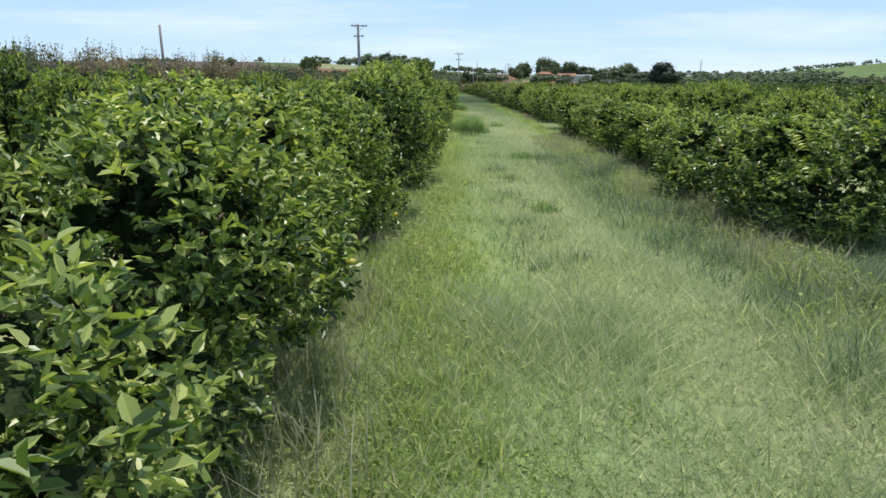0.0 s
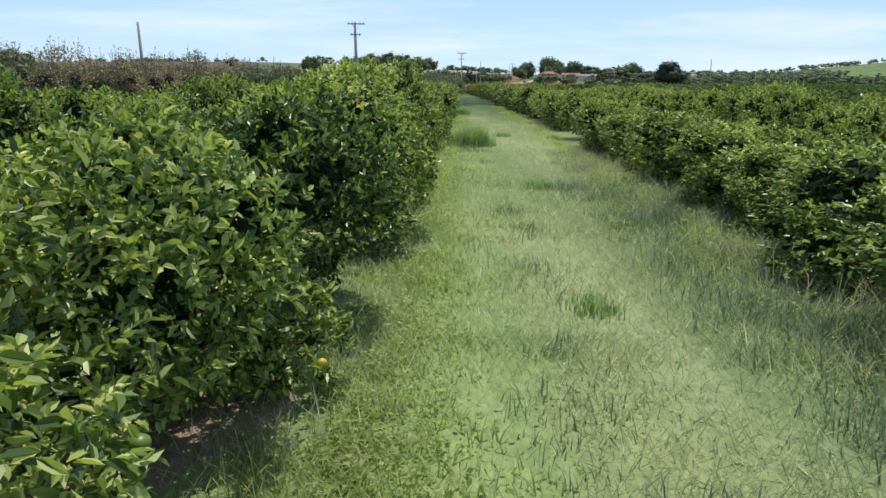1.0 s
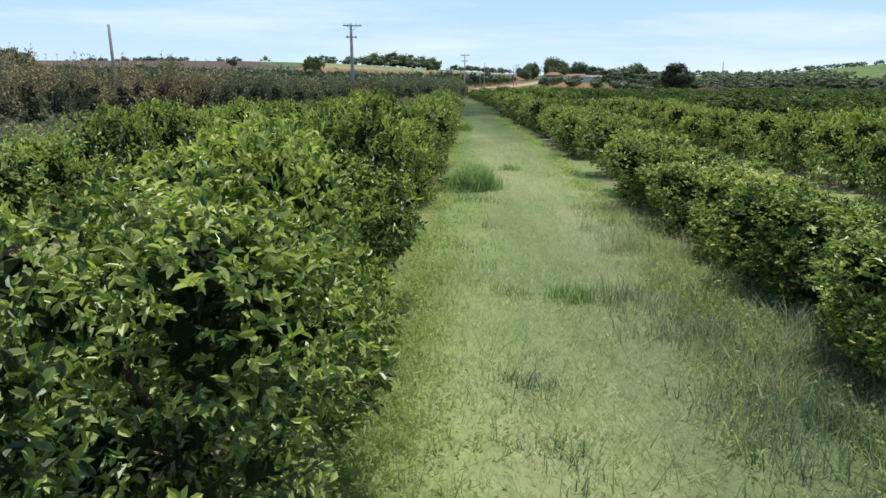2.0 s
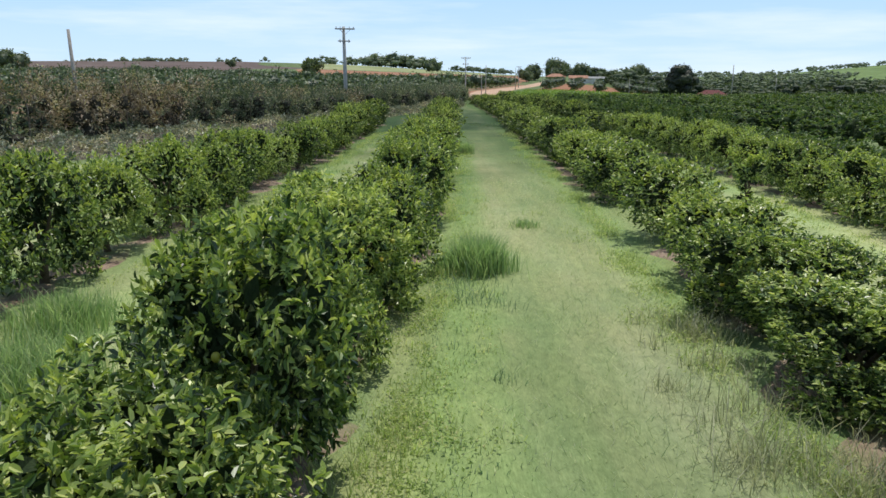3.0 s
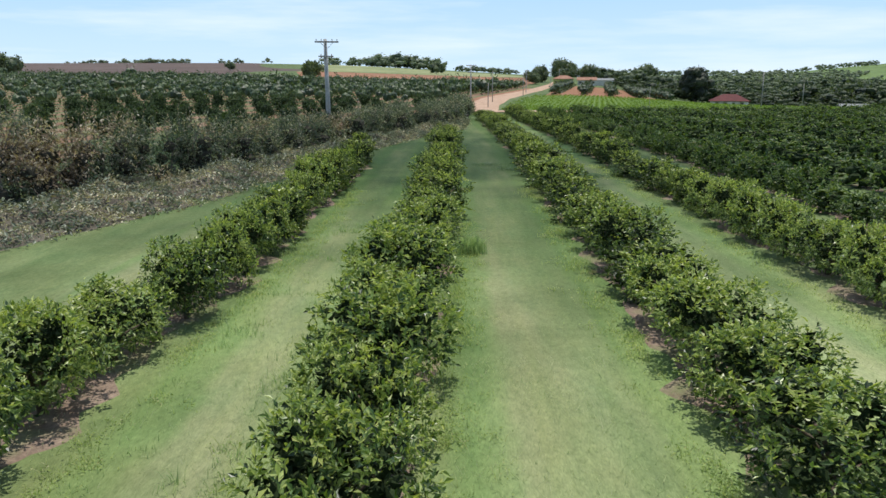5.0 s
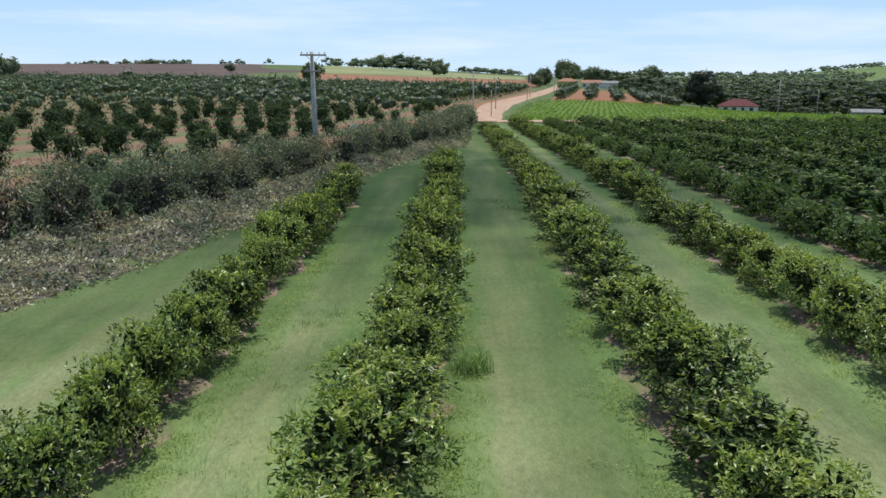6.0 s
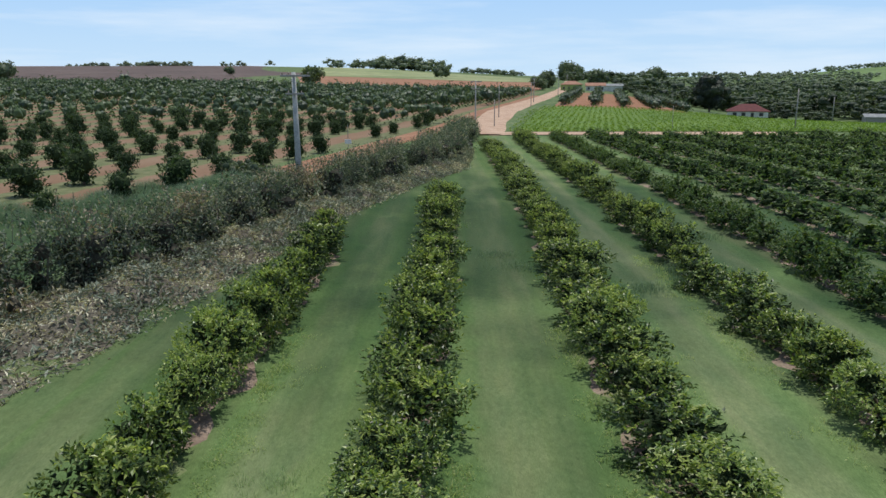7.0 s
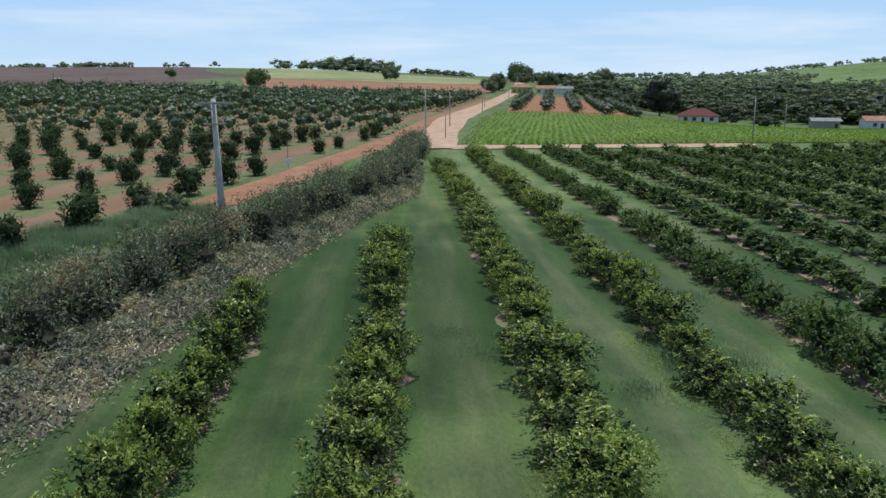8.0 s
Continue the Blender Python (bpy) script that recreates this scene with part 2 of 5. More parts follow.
GREEN_PLASTER = rough_material("green_plaster", (0.30, 0.38, 0.12), (0.40, 0.47, 0.18), 0.8, 0.8, 0.1, 0.01)
RED_TILE = rough_material("red_roof_tile", (0.09, 0.022, 0.022), (0.15, 0.035, 0.035), 0.9, 0.7, 0.4, 0.03)
CLAY_TILE = rough_material("clay_roof_tile", (0.30, 0.15, 0.10), (0.42, 0.24, 0.165), 0.9, 0.8, 0.4, 0.03)
SHEET_METAL = rough_material("grey_sheet_roof", (0.20, 0.21, 0.21), (0.32, 0.32, 0.31), 0.7, 0.5, 0.1, 0.01)
DARK_OPENING = rough_material("dark_window", (0.03, 0.03, 0.035), (0.06, 0.06, 0.065), 1.0, 0.3, 0.0, 0.01)
SIGN_WHITE = rough_material("sign_white", (0.72, 0.73, 0.75), (0.82, 0.83, 0.84), 2.0, 0.5, 0.0, 0.01)


def orange_material():
    m, n, l, b = material("orange_peel")
    t = noise_node(n, l, 60.0, 2.0)
    info = n.new("ShaderNodeObjectInfo")
    r = ramp_node(n, [(0.0, (0.10, 0.17, 0.03)), (0.45, (0.20, 0.25, 0.04)), (0.75, (0.50, 0.42, 0.04)), (1.0, (0.66, 0.44, 0.03))])
    l.new(info.outputs["Random"], r.inputs["Fac"])
    l.new(r.outputs["Color"], b.inputs["Base Color"])
    b.inputs["Roughness"].default_value = 0.42
    bump_node(n, l, b, t.outputs["Fac"], 0.25, 0.003)
    return m


PEEL = orange_material()


def ground_material():
    """Mown grass: pale and dry at the near end of the alleys, lusher towards the road, in streaks along the alleys; its
    darkening with distance also paints dimmer light.
    """
    m, n, l, b = material("orchard_grass")
    long_noise = noise_node(n, l, 0.5, 5.0, (1.0, 0.12, 1.0))
    patch = noise_node(n, l, 0.16, 4.0)
    fine = noise_node(n, l, 7.0, 6.0, (1.0, 0.45, 1.0), 0.7)
    hair = noise_node(n, l, 34.0, 4.0, (1.0, 0.22, 1.0), 0.75)
    clump = noise_node(n, l, 0.8, 5.0, (1.0, 0.4, 1.0))
    dry = ramp_node(n, [(0.34, (0.195, 0.248, 0.112)), (0.5, (0.275, 0.312, 0.156)), (0.68, (0.365, 0.378, 0.22))])
    lush = ramp_node(n, [(0.36, (0.084, 0.127, 0.051)), (0.5, (0.120, 0.163, 0.071)), (0.66, (0.170, 0.199, 0.098))])
    dimmed = ramp_node(n, [(0.36, (0.034, 0.063, 0.026)), (0.5, (0.051, 0.083, 0.036)), (0.66, (0.087, 0.11, 0.057))])
    tc = n.new("ShaderNodeTexCoord")
    sep = n.new("ShaderNodeSeparateXYZ")
    l.new(tc.outputs["Object"], sep.inputs[0])
    wob = n.new("ShaderNodeMath")
    wob.operation = "MULTIPLY_ADD"
    l.new(patch.outputs["Fac"], wob.inputs[0])
    wob.inputs[1].default_value = 60.0
    l.new(sep.outputs["Y"], wob.inputs[2])
    pale = ramp_node(n, [(0.34, (0.225, 0.275, 0.14)), (0.5, (0.315, 0.348, 0.193)), (0.68, (0.415, 0.425, 0.27))])
    col = pale.outputs["Color"]
    # Zones along y: the darkest band puts dimmer light into the grass colour.
    for near_end, far_end, colours in ((30.0, 40.0, dry), (70.0, 94.0, lush), (97.0, 114.0, dimmed), (134.0, 160.0, lush)):
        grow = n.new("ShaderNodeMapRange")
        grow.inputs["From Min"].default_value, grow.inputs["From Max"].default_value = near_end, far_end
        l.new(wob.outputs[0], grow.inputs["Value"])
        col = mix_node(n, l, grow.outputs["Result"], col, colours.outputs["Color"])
    for colours in (pale, dry, lush, dimmed):
        l.new(long_noise.outputs["Fac"], colours.inputs["Fac"])
    # distance from the nearest tree row: fresh weeds beside the rows, greyish wheel tracks, pale middle
    along = n.new("ShaderNodeMapRange")
    along.inputs["From Min"].default_value, along.inputs["From Max"].default_value = -5.0, 175.0
    l.new(sep.outputs["Y"], along.inputs["Value"])
    bend = ramp_node(n, [((q + 5) / 180, ((w + 2) / 5,) * 3) for q, w in zip(*ROW_BEND)])
    l.new(along.outputs["Result"], bend.inputs["Fac"])

    def math_node(kind, first, second, third=0.0):
        k = n.new("ShaderNodeMath")
        k.operation = kind
        for slot, value in enumerate((first, second, third)):
            if isinstance(value, bpy.types.NodeSocket):
                l.new(value, k.inputs[slot])
            else:
                k.inputs[slot].default_value = value
        return k.outputs[0]

    across = math_node("MULTIPLY_ADD", bend.outputs["Color"], -5.0, 2.0)
    across = math_node("ADD", across, sep.outputs["X"])
    across = math_node("MULTIPLY_ADD", clump.outputs["Fac"], 1.1, across)
    across = math_node("ADD", across, -0.55)
    # (the alley of the flight is wider than the others)
    before = math_node("PINGPONG", math_node("ADD", across, 0.2 + 59.0), 2.95)
    after = math_node("PINGPONG", math_node("ADD", across, -SECOND_ROW + 20 * ROW_STEP), ROW_STEP / 2)
    first = math_node("ABSOLUTE", math_node("ADD", across, -6.75), 0.0)
    after = math_node("MINIMUM", after, first)
    wide = math_node("GREATER_THAN", across, 3.25)
    across = math_node("ADD", math_node("MULTIPLY", wide, after), math_node("MULTIPLY", math_node("SUBTRACT", 1.0, wide), before))
    across = math_node("DIVIDE", across, 3.5)
    bands = ramp_node(n, [(0.25, (0.62, 0.70, 0.52)), (0.40, (0.70, 0.97, 0.60)), (0.58, (0.80, 0.99, 0.74)), (0.68, (0.98, 0.97, 0.99)), (0.78, (0.95, 0.94, 0.98)), (0.90, (1.12, 1.10, 1.02))])
    l.new(across, bands.inputs["Fac"])
    inside = math_node("MULTIPLY", math_node("LESS_THAN", sep.outputs["Y"], 176.0), math_node("GREATER_THAN", sep.outputs["X"], -9.5))
    col = mix_node(n, l, math_node("MULTIPLY", inside, 0.5), col, mix_node(n, l, 1.0, col, bands.outputs["Color"], "MULTIPLY"))
    # drier, paler grass in the alleys farther from the hedge
    drier = n.new("ShaderNodeMapRange")
    drier.inputs["From Min"].default_value, drier.inputs["From Max"].default_value = 6.5, 11.0
    l.new(sep.outputs["X"], drier.inputs["Value"])
    col = mix_node(n, l, math_node("MULTIPLY", drier.outputs["Result"], math_node("LESS_THAN", sep.outputs["Y"], 176.0)), col, mix_node(n, l, 1.0, col, (1.36, 1.26, 1.42), "MULTIPLY"))
    # coarse grey-green weeds cover the side of the first alley under the second row
    weedy = n.new("ShaderNodeMapRange")
    weedy.inputs["From Min"].default_value, weedy.inputs["From Max"].default_value = 1.9, 3.6
    l.new(math_node("MULTIPLY_ADD", clump.outputs["Fac"], 1.6, math_node("ADD", sep.outputs["X"], -0.8)), weedy.inputs["Value"])
    near_end = n.new("ShaderNodeMapRange")
    near_end.inputs["From Min"].default_value, near_end.inputs["From Max"].default_value = 34.0, 18.0
    l.new(sep.outputs["Y"], near_end.inputs["Value"])
    weeds_here = math_node("MULTIPLY", math_node("MULTIPLY", weedy.outputs["Result"], near_end.outputs["Result"]), math_node("LESS_THAN", sep.outputs["X"], 6.5))
    col = mix_node(n, l, weeds_here, col, mix_node(n, l, 1.0, col, (0.60, 0.64, 0.70), "MULTIPLY"))
    r2 = ramp_node(n, [(0.36, (0.72, 0.86, 0.70)), (0.62, (1.1, 1.05, 1.0))])
    l.new(patch.outputs["Fac"], r2.inputs["Fac"])
    col = mix_node(n, l, 0.4, col, r2.outputs["Color"], "MULTIPLY")
    r4 = ramp_node(n, [(0.30, (0.66, 0.82, 0.72)), (0.44, (0.95, 1.0, 0.94)), (0.58, (1.04, 1.0, 0.95)), (0.72, (1.16, 1.07, 1.04))])
    l.new(clump.outputs["Fac"], r4.inputs["Fac"])
    col = mix_node(n, l, 0.55, col, r4.outputs["Color"], "MULTIPLY")
    r3 = ramp_node(n, [(0.25, (0.66, 0.70, 0.66)), (0.75, (1.28, 1.26, 1.25))])
    l.new(fine.outputs["Fac"], r3.inputs["Fac"])
    col = mix_node(n, l, 0.85, col, r3.outputs["Color"], "MULTIPLY")
    r5 = ramp_node(n, [(0.3, (0.68, 0.72, 0.64)), (0.7, (1.3, 1.27, 1.3))])
    l.new(hair.outputs["Fac"], r5.inputs["Fac"])
    col = mix_node(n, l, 0.8, col, r5.outputs["Color"], "MULTIPLY")
    l.new(col, b.inputs["Base Color"])
    b.inputs["Roughness"].default_value = 0.9
    b.inputs["Specular IOR Level"].default_value = 0.15
    bump_node(n, l, b, fine.outputs["Fac"], 0.45, 0.06)
    return m


GRASS = ground_material()


def field_material():
    """The young orchard's floor: red soil between green weed strips that follow the tree lines."""
    m, n, l, b = material("young_orchard_floor")
    tc = n.new("ShaderNodeTexCoord")
    sep = n.new("ShaderNodeSeparateXYZ")
    l.new(tc.outputs["Object"], sep.inputs[0])
    across = n.new("ShaderNodeMath")
    across.operation = "MULTIPLY_ADD"
    l.new(sep.outputs["Y"], across.inputs[0])
    across.inputs[1].default_value = -0.2
    l.new(sep.outputs["X"], across.inputs[2])
    wob = noise_node(n, l, 0.12, 4.0)
    add = n.new("ShaderNodeMath")
    add.operation = "MULTIPLY_ADD"
    l.new(wob.outputs["Fac"], add.inputs[0])
    add.inputs[1].default_value = 1.3
    l.new(across.outputs[0], add.inputs[2])
    turnover = n.new("ShaderNodeMath")
    turnover.operation = "MULTIPLY_ADD"
    l.new(add.outputs[0], turnover.inputs[0])
    turnover.inputs[1].default_value = 2 * math.pi / 10.3
    turnover.inputs[2].default_value = 2 * math.pi * (18.4 + 25.4 - 0.65) / 10.3
    cosine = n.new("ShaderNodeMath")
    cosine.operation = "COSINE"
    l.new(turnover.outputs[0], cosine.inputs[0])
    r = ramp_node(n, [(0.0, (0, 0, 0)), (0.22, (1, 1, 1))])
    edge = noise_node(n, l, 0.9, 5.0, (1, 0.3, 1))
    rag = n.new("ShaderNodeMath")
    rag.operation = "MULTIPLY_ADD"
    l.new(edge.outputs["Fac"], rag.inputs[0])
    rag.inputs[1].default_value = 1.6
    shifted = n.new("ShaderNodeMath")
    shifted.operation = "ADD"
    l.new(cosine.outputs[0], shifted.inputs[0])
    shifted.inputs[1].default_value = -0.68
    l.new(shifted.outputs[0], rag.inputs[2])
    l.new(rag.outputs[0], r.inputs["Fac"])
    t1 = noise_node(n, l, 0.2, 5.0, (1, 0.25, 1))
    soil = ramp_node(n, [(0.3, (0.20, 0.115, 0.07)), (0.7, (0.25, 0.17, 0.11))])
    l.new(t1.outputs["Fac"], soil.inputs["Fac"])
    weeds = ramp_node(n, [(0.3, (0.095, 0.125, 0.05)), (0.7, (0.205, 0.20, 0.105))])
    t2 = noise_node(n, l, 1.1, 5.0)
    l.new(t2.outputs["Fac"], weeds.inputs["Fac"])
    col = mix_node(n, l, r.outputs["Color"], soil.outputs["Color"], weeds.outputs["Color"])
    l.new(col, b.inputs["Base Color"])
    b.inputs["Roughness"].default_value = 0.95
    b.inputs["Specular IOR Level"].default_value = 0.15
    bump_node(n, l, b, t2.outputs["Fac"], 0.5, 0.15)
    return m


FIELD = field_material()


# ---- mesh tools ----
def mesh_of(name, verts, faces, mat, smooth=False):
    me = bpy.data.meshes.new(name)
    me.from_pydata(np.asarray(verts, float).tolist(), [], [list(map(int, f)) for f in faces] if not isinstance(faces, np.ndarray) else faces.tolist())
    me.materials.append(mat)
    if smooth:
        me.polygons.foreach_set("use_smooth", [True] * len(me.polygons))
    me.update()
    return me


def part(name, mesh, parent, label=""):
    ob = new(name, mesh)
    ob.parent = parent
    if label:
        ob["label"] = label
    return ob


def bm_mesh(name, bm, mat):
    me = bpy.data.meshes.new(name)
    bm.to_mesh(me)
    bm.free()
    me.materials.append(mat)
    return me


def box(bm, x0, y0, z0, x1, y1, z1, bevel=0.0):
    made = bmesh.ops.create_cube(bm, size=1.0, matrix=Matrix.Translation(((x0 + x1) / 2, (y0 + y1) / 2, (z0 + z1) / 2)) @ Matrix.Diagonal((x1 - x0, y1 - y0, z1 - z0, 1)))
    if bevel:
        edges = list({e for v in made["verts"] for e in v.link_edges})
        bmesh.ops.bevel(bm, geom=edges, offset=bevel, segments=1, affect="EDGES")


def tube(points, radii, sides=7):
    """Vertices and faces of a tapered, capped tube along points."""
    pts = [Vector(p) for p in points]
    verts, faces = [], []
    for k, p in enumerate(pts):
        d = (pts[min(k + 1, len(pts) - 1)] - pts[max(k - 1, 0)]).normalized()
        a = d.orthogonal().normalized()
        c = d.cross(a)
        for s in range(sides):
            w = 2 * math.pi * s / sides
            verts.append(p + radii[k] * (math.cos(w) * a + math.sin(w) * c))
    for k in range(len(pts) - 1):
        for s in range(sides):
            q = (s + 1) % sides
            faces.append((k * sides + s, k * sides + q, (k + 1) * sides + q, (k + 1) * sides + s))
    faces.append(tuple(range(sides))[::-1])
    faces.append(tuple(range((len(pts) - 1) * sides, len(pts) * sides)))
    return verts, faces


def joined(pieces):
    verts, faces = [], []
    for v, f in pieces:
        o = len(verts)
        verts += [tuple(p) for p in v]
        faces += [tuple(i + o for i in q) for q in f]
    return verts, faces


def unit(a):
    return a / np.maximum(np.linalg.norm(a, axis=1, keepdims=True), 1e-9)


def leaf_arrays(base, along, facing, length, width, fold=0.12, full=False):
    """Folded pointed leaves: two triangles each, or, full, two curved quads with a rounded outline."""
    along = unit(along)
    side = unit(np.cross(along, facing))
    up = np.cross(side, along)
    length, width = np.asarray(length)[:, None], np.asarray(width)[:, None]
    tip = base + along * length - up * length * 0.12
    if full:
        a, c = base + along * length * 0.26 + up * length * 0.03, base + along * length * 0.66 - up * length * 0.02
        rise = up * width * fold * 2
        v = np.stack([base, a + side * width * 0.44 + rise, c + side * width * 0.42 + rise, tip, c - side * width * 0.42 + rise, a - side * width * 0.44 + rise], 1).reshape(-1, 3)
        k = 6 * np.arange(len(base))[:, None]
        return v, np.concatenate([k + [[0, 1, 2, 3]], k + [[0, 3, 4, 5]]], 1).reshape(-1, 4)
    mid = base + along * length * 0.45
    v = np.stack([base, mid + side * width / 2 + up * width * fold * 2, tip, mid - side * width / 2 + up * width * fold * 2], 1).reshape(-1, 3)
    k = 4 * np.arange(len(base))[:, None]
    f = np.concatenate([k + [[0, 1, 2]], k + [[0, 2, 3]]], 1).reshape(-1, 3)
    return v, f


def inner_mass(centres, radii, rng, level=1, shrink=0.74):
    """Rough lumps added inside a crown to close it; the outer leaves hide them."""
    bm = bmesh.new()
    bmesh.ops.create_icosphere(bm, subdivisions=level, radius=1.0)
    v0 = np.array([v.co for v in bm.verts])
    f0 = np.array([[v.index for v in f.verts] for f in bm.faces])
    bm.free()
    vs, fs = [], []
    for k, (c, r) in enumerate(zip(centres, radii)):
        v = c + v0 * (r * shrink * rng.uniform(0.78, 1.1, len(v0)))[:, None]
        v[:, 2] = np.maximum(v[:, 2], 0.12)
        vs.append(v)
        fs.append(f0 + k * len(v0))
    return np.concatenate(vs), np.concatenate(fs)


def crown_mesh(name, leaves, inner, mat, inner_mat, fresh=None, fresh_mat=None):
    """One crown: outer leaves and the inner mass, each with its own material, and new leaves with theirs."""
    v, f = leaves
    v2, f2 = inner
    faces = f.tolist() + (f2 + len(v)).tolist()
    me = mesh_of(name, np.concatenate([v, v2]), faces, mat)
    me.materials.append(inner_mat)
    if fresh_mat:
        me.materials.append(fresh_mat)
    me.polygons.foreach_set("material_index", ([0] * len(f) if fresh is None else np.where(fresh, 2, 0).tolist()) + [1] * len(f2))
    return me


def blades(base, height, width, lean, rng):
    """Grass blades: one bent triangle pair each."""
    n = len(base)
    a = rng.uniform(0, 2 * np.pi, n)
    side = np.stack([np.cos(a), np.sin(a), np.zeros(n)], 1)
    b = a + rng.uniform(0.8, 2.3, n)
    out = np.stack([np.cos(b), np.sin(b), np.zeros(n)], 1) * (lean * height)[:, None]
    mid = base + out * 0.35 + np.array([0, 0, 1]) * (height * 0.6)[:, None]
    tip = base + out + np.array([0, 0, 1]) * height[:, None]
    w = side * (width / 2)[:, None]
    v = np.stack([base - w, base + w, mid + w * 0.7, tip, mid - w * 0.7], 1).reshape(-1, 3)
    k = 5 * np.arange(n)[:, None]
    f = np.concatenate([k + [[0, 1, 2]], k + [[0, 2, 4]], k + [[4, 2, 3]]], 1).reshape(-1, 3)
    return v, f


def fine_blades(base, height, width, lean, rng):
    """Short grass: one leaning triangle each."""
    n = len(base)
    a = rng.uniform(0, 2 * np.pi, n)
    side = np.stack([np.cos(a), np.sin(a), np.zeros(n)], 1) * (width / 2)[:, None]
    b = rng.uniform(0, 2 * np.pi, n)
    tip = base + np.stack([np.cos(b) * lean * height, np.sin(b) * lean * height, height], 1)
    v = np.stack([base - side, base + side, tip], 1).reshape(-1, 3)
    return v, np.arange(3 * n).reshape(-1, 3)


# ---- the lie of the land ----
def smooth_interp(t, xs, zs):
    t = np.asarray(t, float)
    s = np.asarray(xs, float)
    step = np.array([np.interp(t + d, s, zs) for d in (-24, -12, 0, 12, 24)])
    return np.array([0.1, 0.2, 0.4, 0.2, 0.1]) @ step.reshape(5, -1)


def land(x, y):
    """The ground's height."""
    shape = np.broadcast(np.asarray(x, float), np.asarray(y, float)).shape
    x, y = np.broadcast_arrays(np.asarray(x, float), np.asarray(y, float))
    x, y = x.ravel(), y.ravel()
    left = smooth_interp(y, [0, 200, 320, 480, 620, 1000, 1500, 5000], [0, 0, 3.0, 7.4, 14.2, 27, 30, 34])
    mid = smooth_interp(y, [0, 200, 400, 520, 620, 700, 1080, 1500, 5000], [0, 0, 1.3, 3.2, 7.2, 8.4, 8.5, 12, 24])
    right = smooth_interp(y, [0, 190, 250, 325, 360, 600, 1000, 1600, 1850, 2300, 5000], [0, 0, -2.6, -7.2, -8.2, -11, -4, 15, 17, 6, 0])
    u = x - 0.2 * (y - 190)
    wl = np.clip((-u - 0) / 230, 0, 1)
    wr = np.clip((u - 15) / 110, 0, 1)
    wl, wr = wl * wl * (3 - 2 * wl), wr * wr * (3 - 2 * wr)
    far = np.clip((u - 420) / 450, 0, 1.2) * np.clip((y - 700) / 800, 0, 1) * np.clip((2600 - y) / 700, 0, 1)
    dip = 9 * np.exp(-((u + 190) / 110) ** 2) * np.clip((y - 560) / 400, 0, 1)
    z = left * wl + mid * (1 - wl - wr) + right * wr + 40 * far - dip
    return z.reshape(shape)


def height(x, y):
    return float(land(np.array([x]), np.array([y]))[0])


def row_x(k, y):
    """The middle of tree row k at y; the rows bend a little."""
    if k in ROW_LINES:
        return np.interp(y, *ROW_LINES[k])
    return SECOND_ROW + ROW_STEP * (k - 2) + np.interp(y, *ROW_BEND)


HEDGE_LINE = np.array([(-46, -20), (-37, 20), (-28, 45), (-20.2, 66), (-14.4, 82), (-12.9, 88), (-10.3, 100), (-5.8, 113), (-1.2, 126), (2.2, 145), (5.0, 180)])


def hedge_x(y):
    return np.interp(y, HEDGE_LINE[:, 1], HEDGE_LINE[:, 0])


def ground_sheet():
    xs = np.unique(np.concatenate([np.arange(-60, 110, 4.0), np.linspace(-400, 500, 91), np.linspace(-5000, 5000, 80)]))
    ys = np.unique(np.concatenate([np.arange(-40, 210, 4.0), np.linspace(210, 1000, 60), np.linspace(1000, 5000, 30), np.linspace(-1500, -40, 12)]))
    gx, gy = np.meshgrid(xs, ys)
    gz = land(gx, gy)
    v = np.stack([gx, gy, gz], -1).reshape(-1, 3)
    nx = len(xs)
    i, j = np.meshgrid(np.arange(nx - 1), np.arange(len(ys) - 1))
    k = (j * nx + i).ravel()
    f = np.stack([k, k + 1, k + nx + 1, k + nx], 1)
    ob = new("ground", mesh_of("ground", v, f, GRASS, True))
    tagged(ob, "mown yellow-green grass ground between the orchard rows", "ground", kind="structure")


ground_sheet()


def draped(name, mat, outline_rows, lift, label, category, step=6.0, cols=14):
    """A sheet laid on the land: rows of (y, x_left, x_right)."""
    rows = np.array(outline_rows, float)
    ys = np.arange(rows[0, 0], rows[-1, 0] + 0.01, step)
    xl, xr = np.interp(ys, rows[:, 0], rows[:, 1]), np.interp(ys, rows[:, 0], rows[:, 2])
    rng = np.random.default_rng(int(abs(rows.sum())) + 3)
    wob = np.array([0.25, 0.5, 0.25])
    def ragged():
        return np.convolve(rng.normal(0, 1, len(ys) + 2), wob, "valid") * (0.42 if np.mean(xr - xl) < 2 else 0.25)
    xl, xr = xl + ragged(), xr + ragged()
    s = np.linspace(0, 1, cols)
    gx = xl[:, None] * (1 - s) + xr[:, None] * s
    gy = np.repeat(ys[:, None], cols, 1)
    edge = np.minimum(s, 1 - s)[None, :]
    gz = land(gx, gy) + lift * np.minimum(edge * 20 if cols > 6 else edge * 4, 1) - 0.02 * (edge == 0)
    v = np.stack([gx, gy, gz], -1).reshape(-1, 3)
    i, j = np.meshgrid(np.arange(cols - 1), np.arange(len(ys) - 1))
    k = (j * cols + i).ravel()
    f = np.stack([k, k + 1, k + cols + 1, k + cols], 1)
    ob = new(name, mesh_of(name, v, f, mat, True))
    return tagged(ob, label, category, kind="structure")


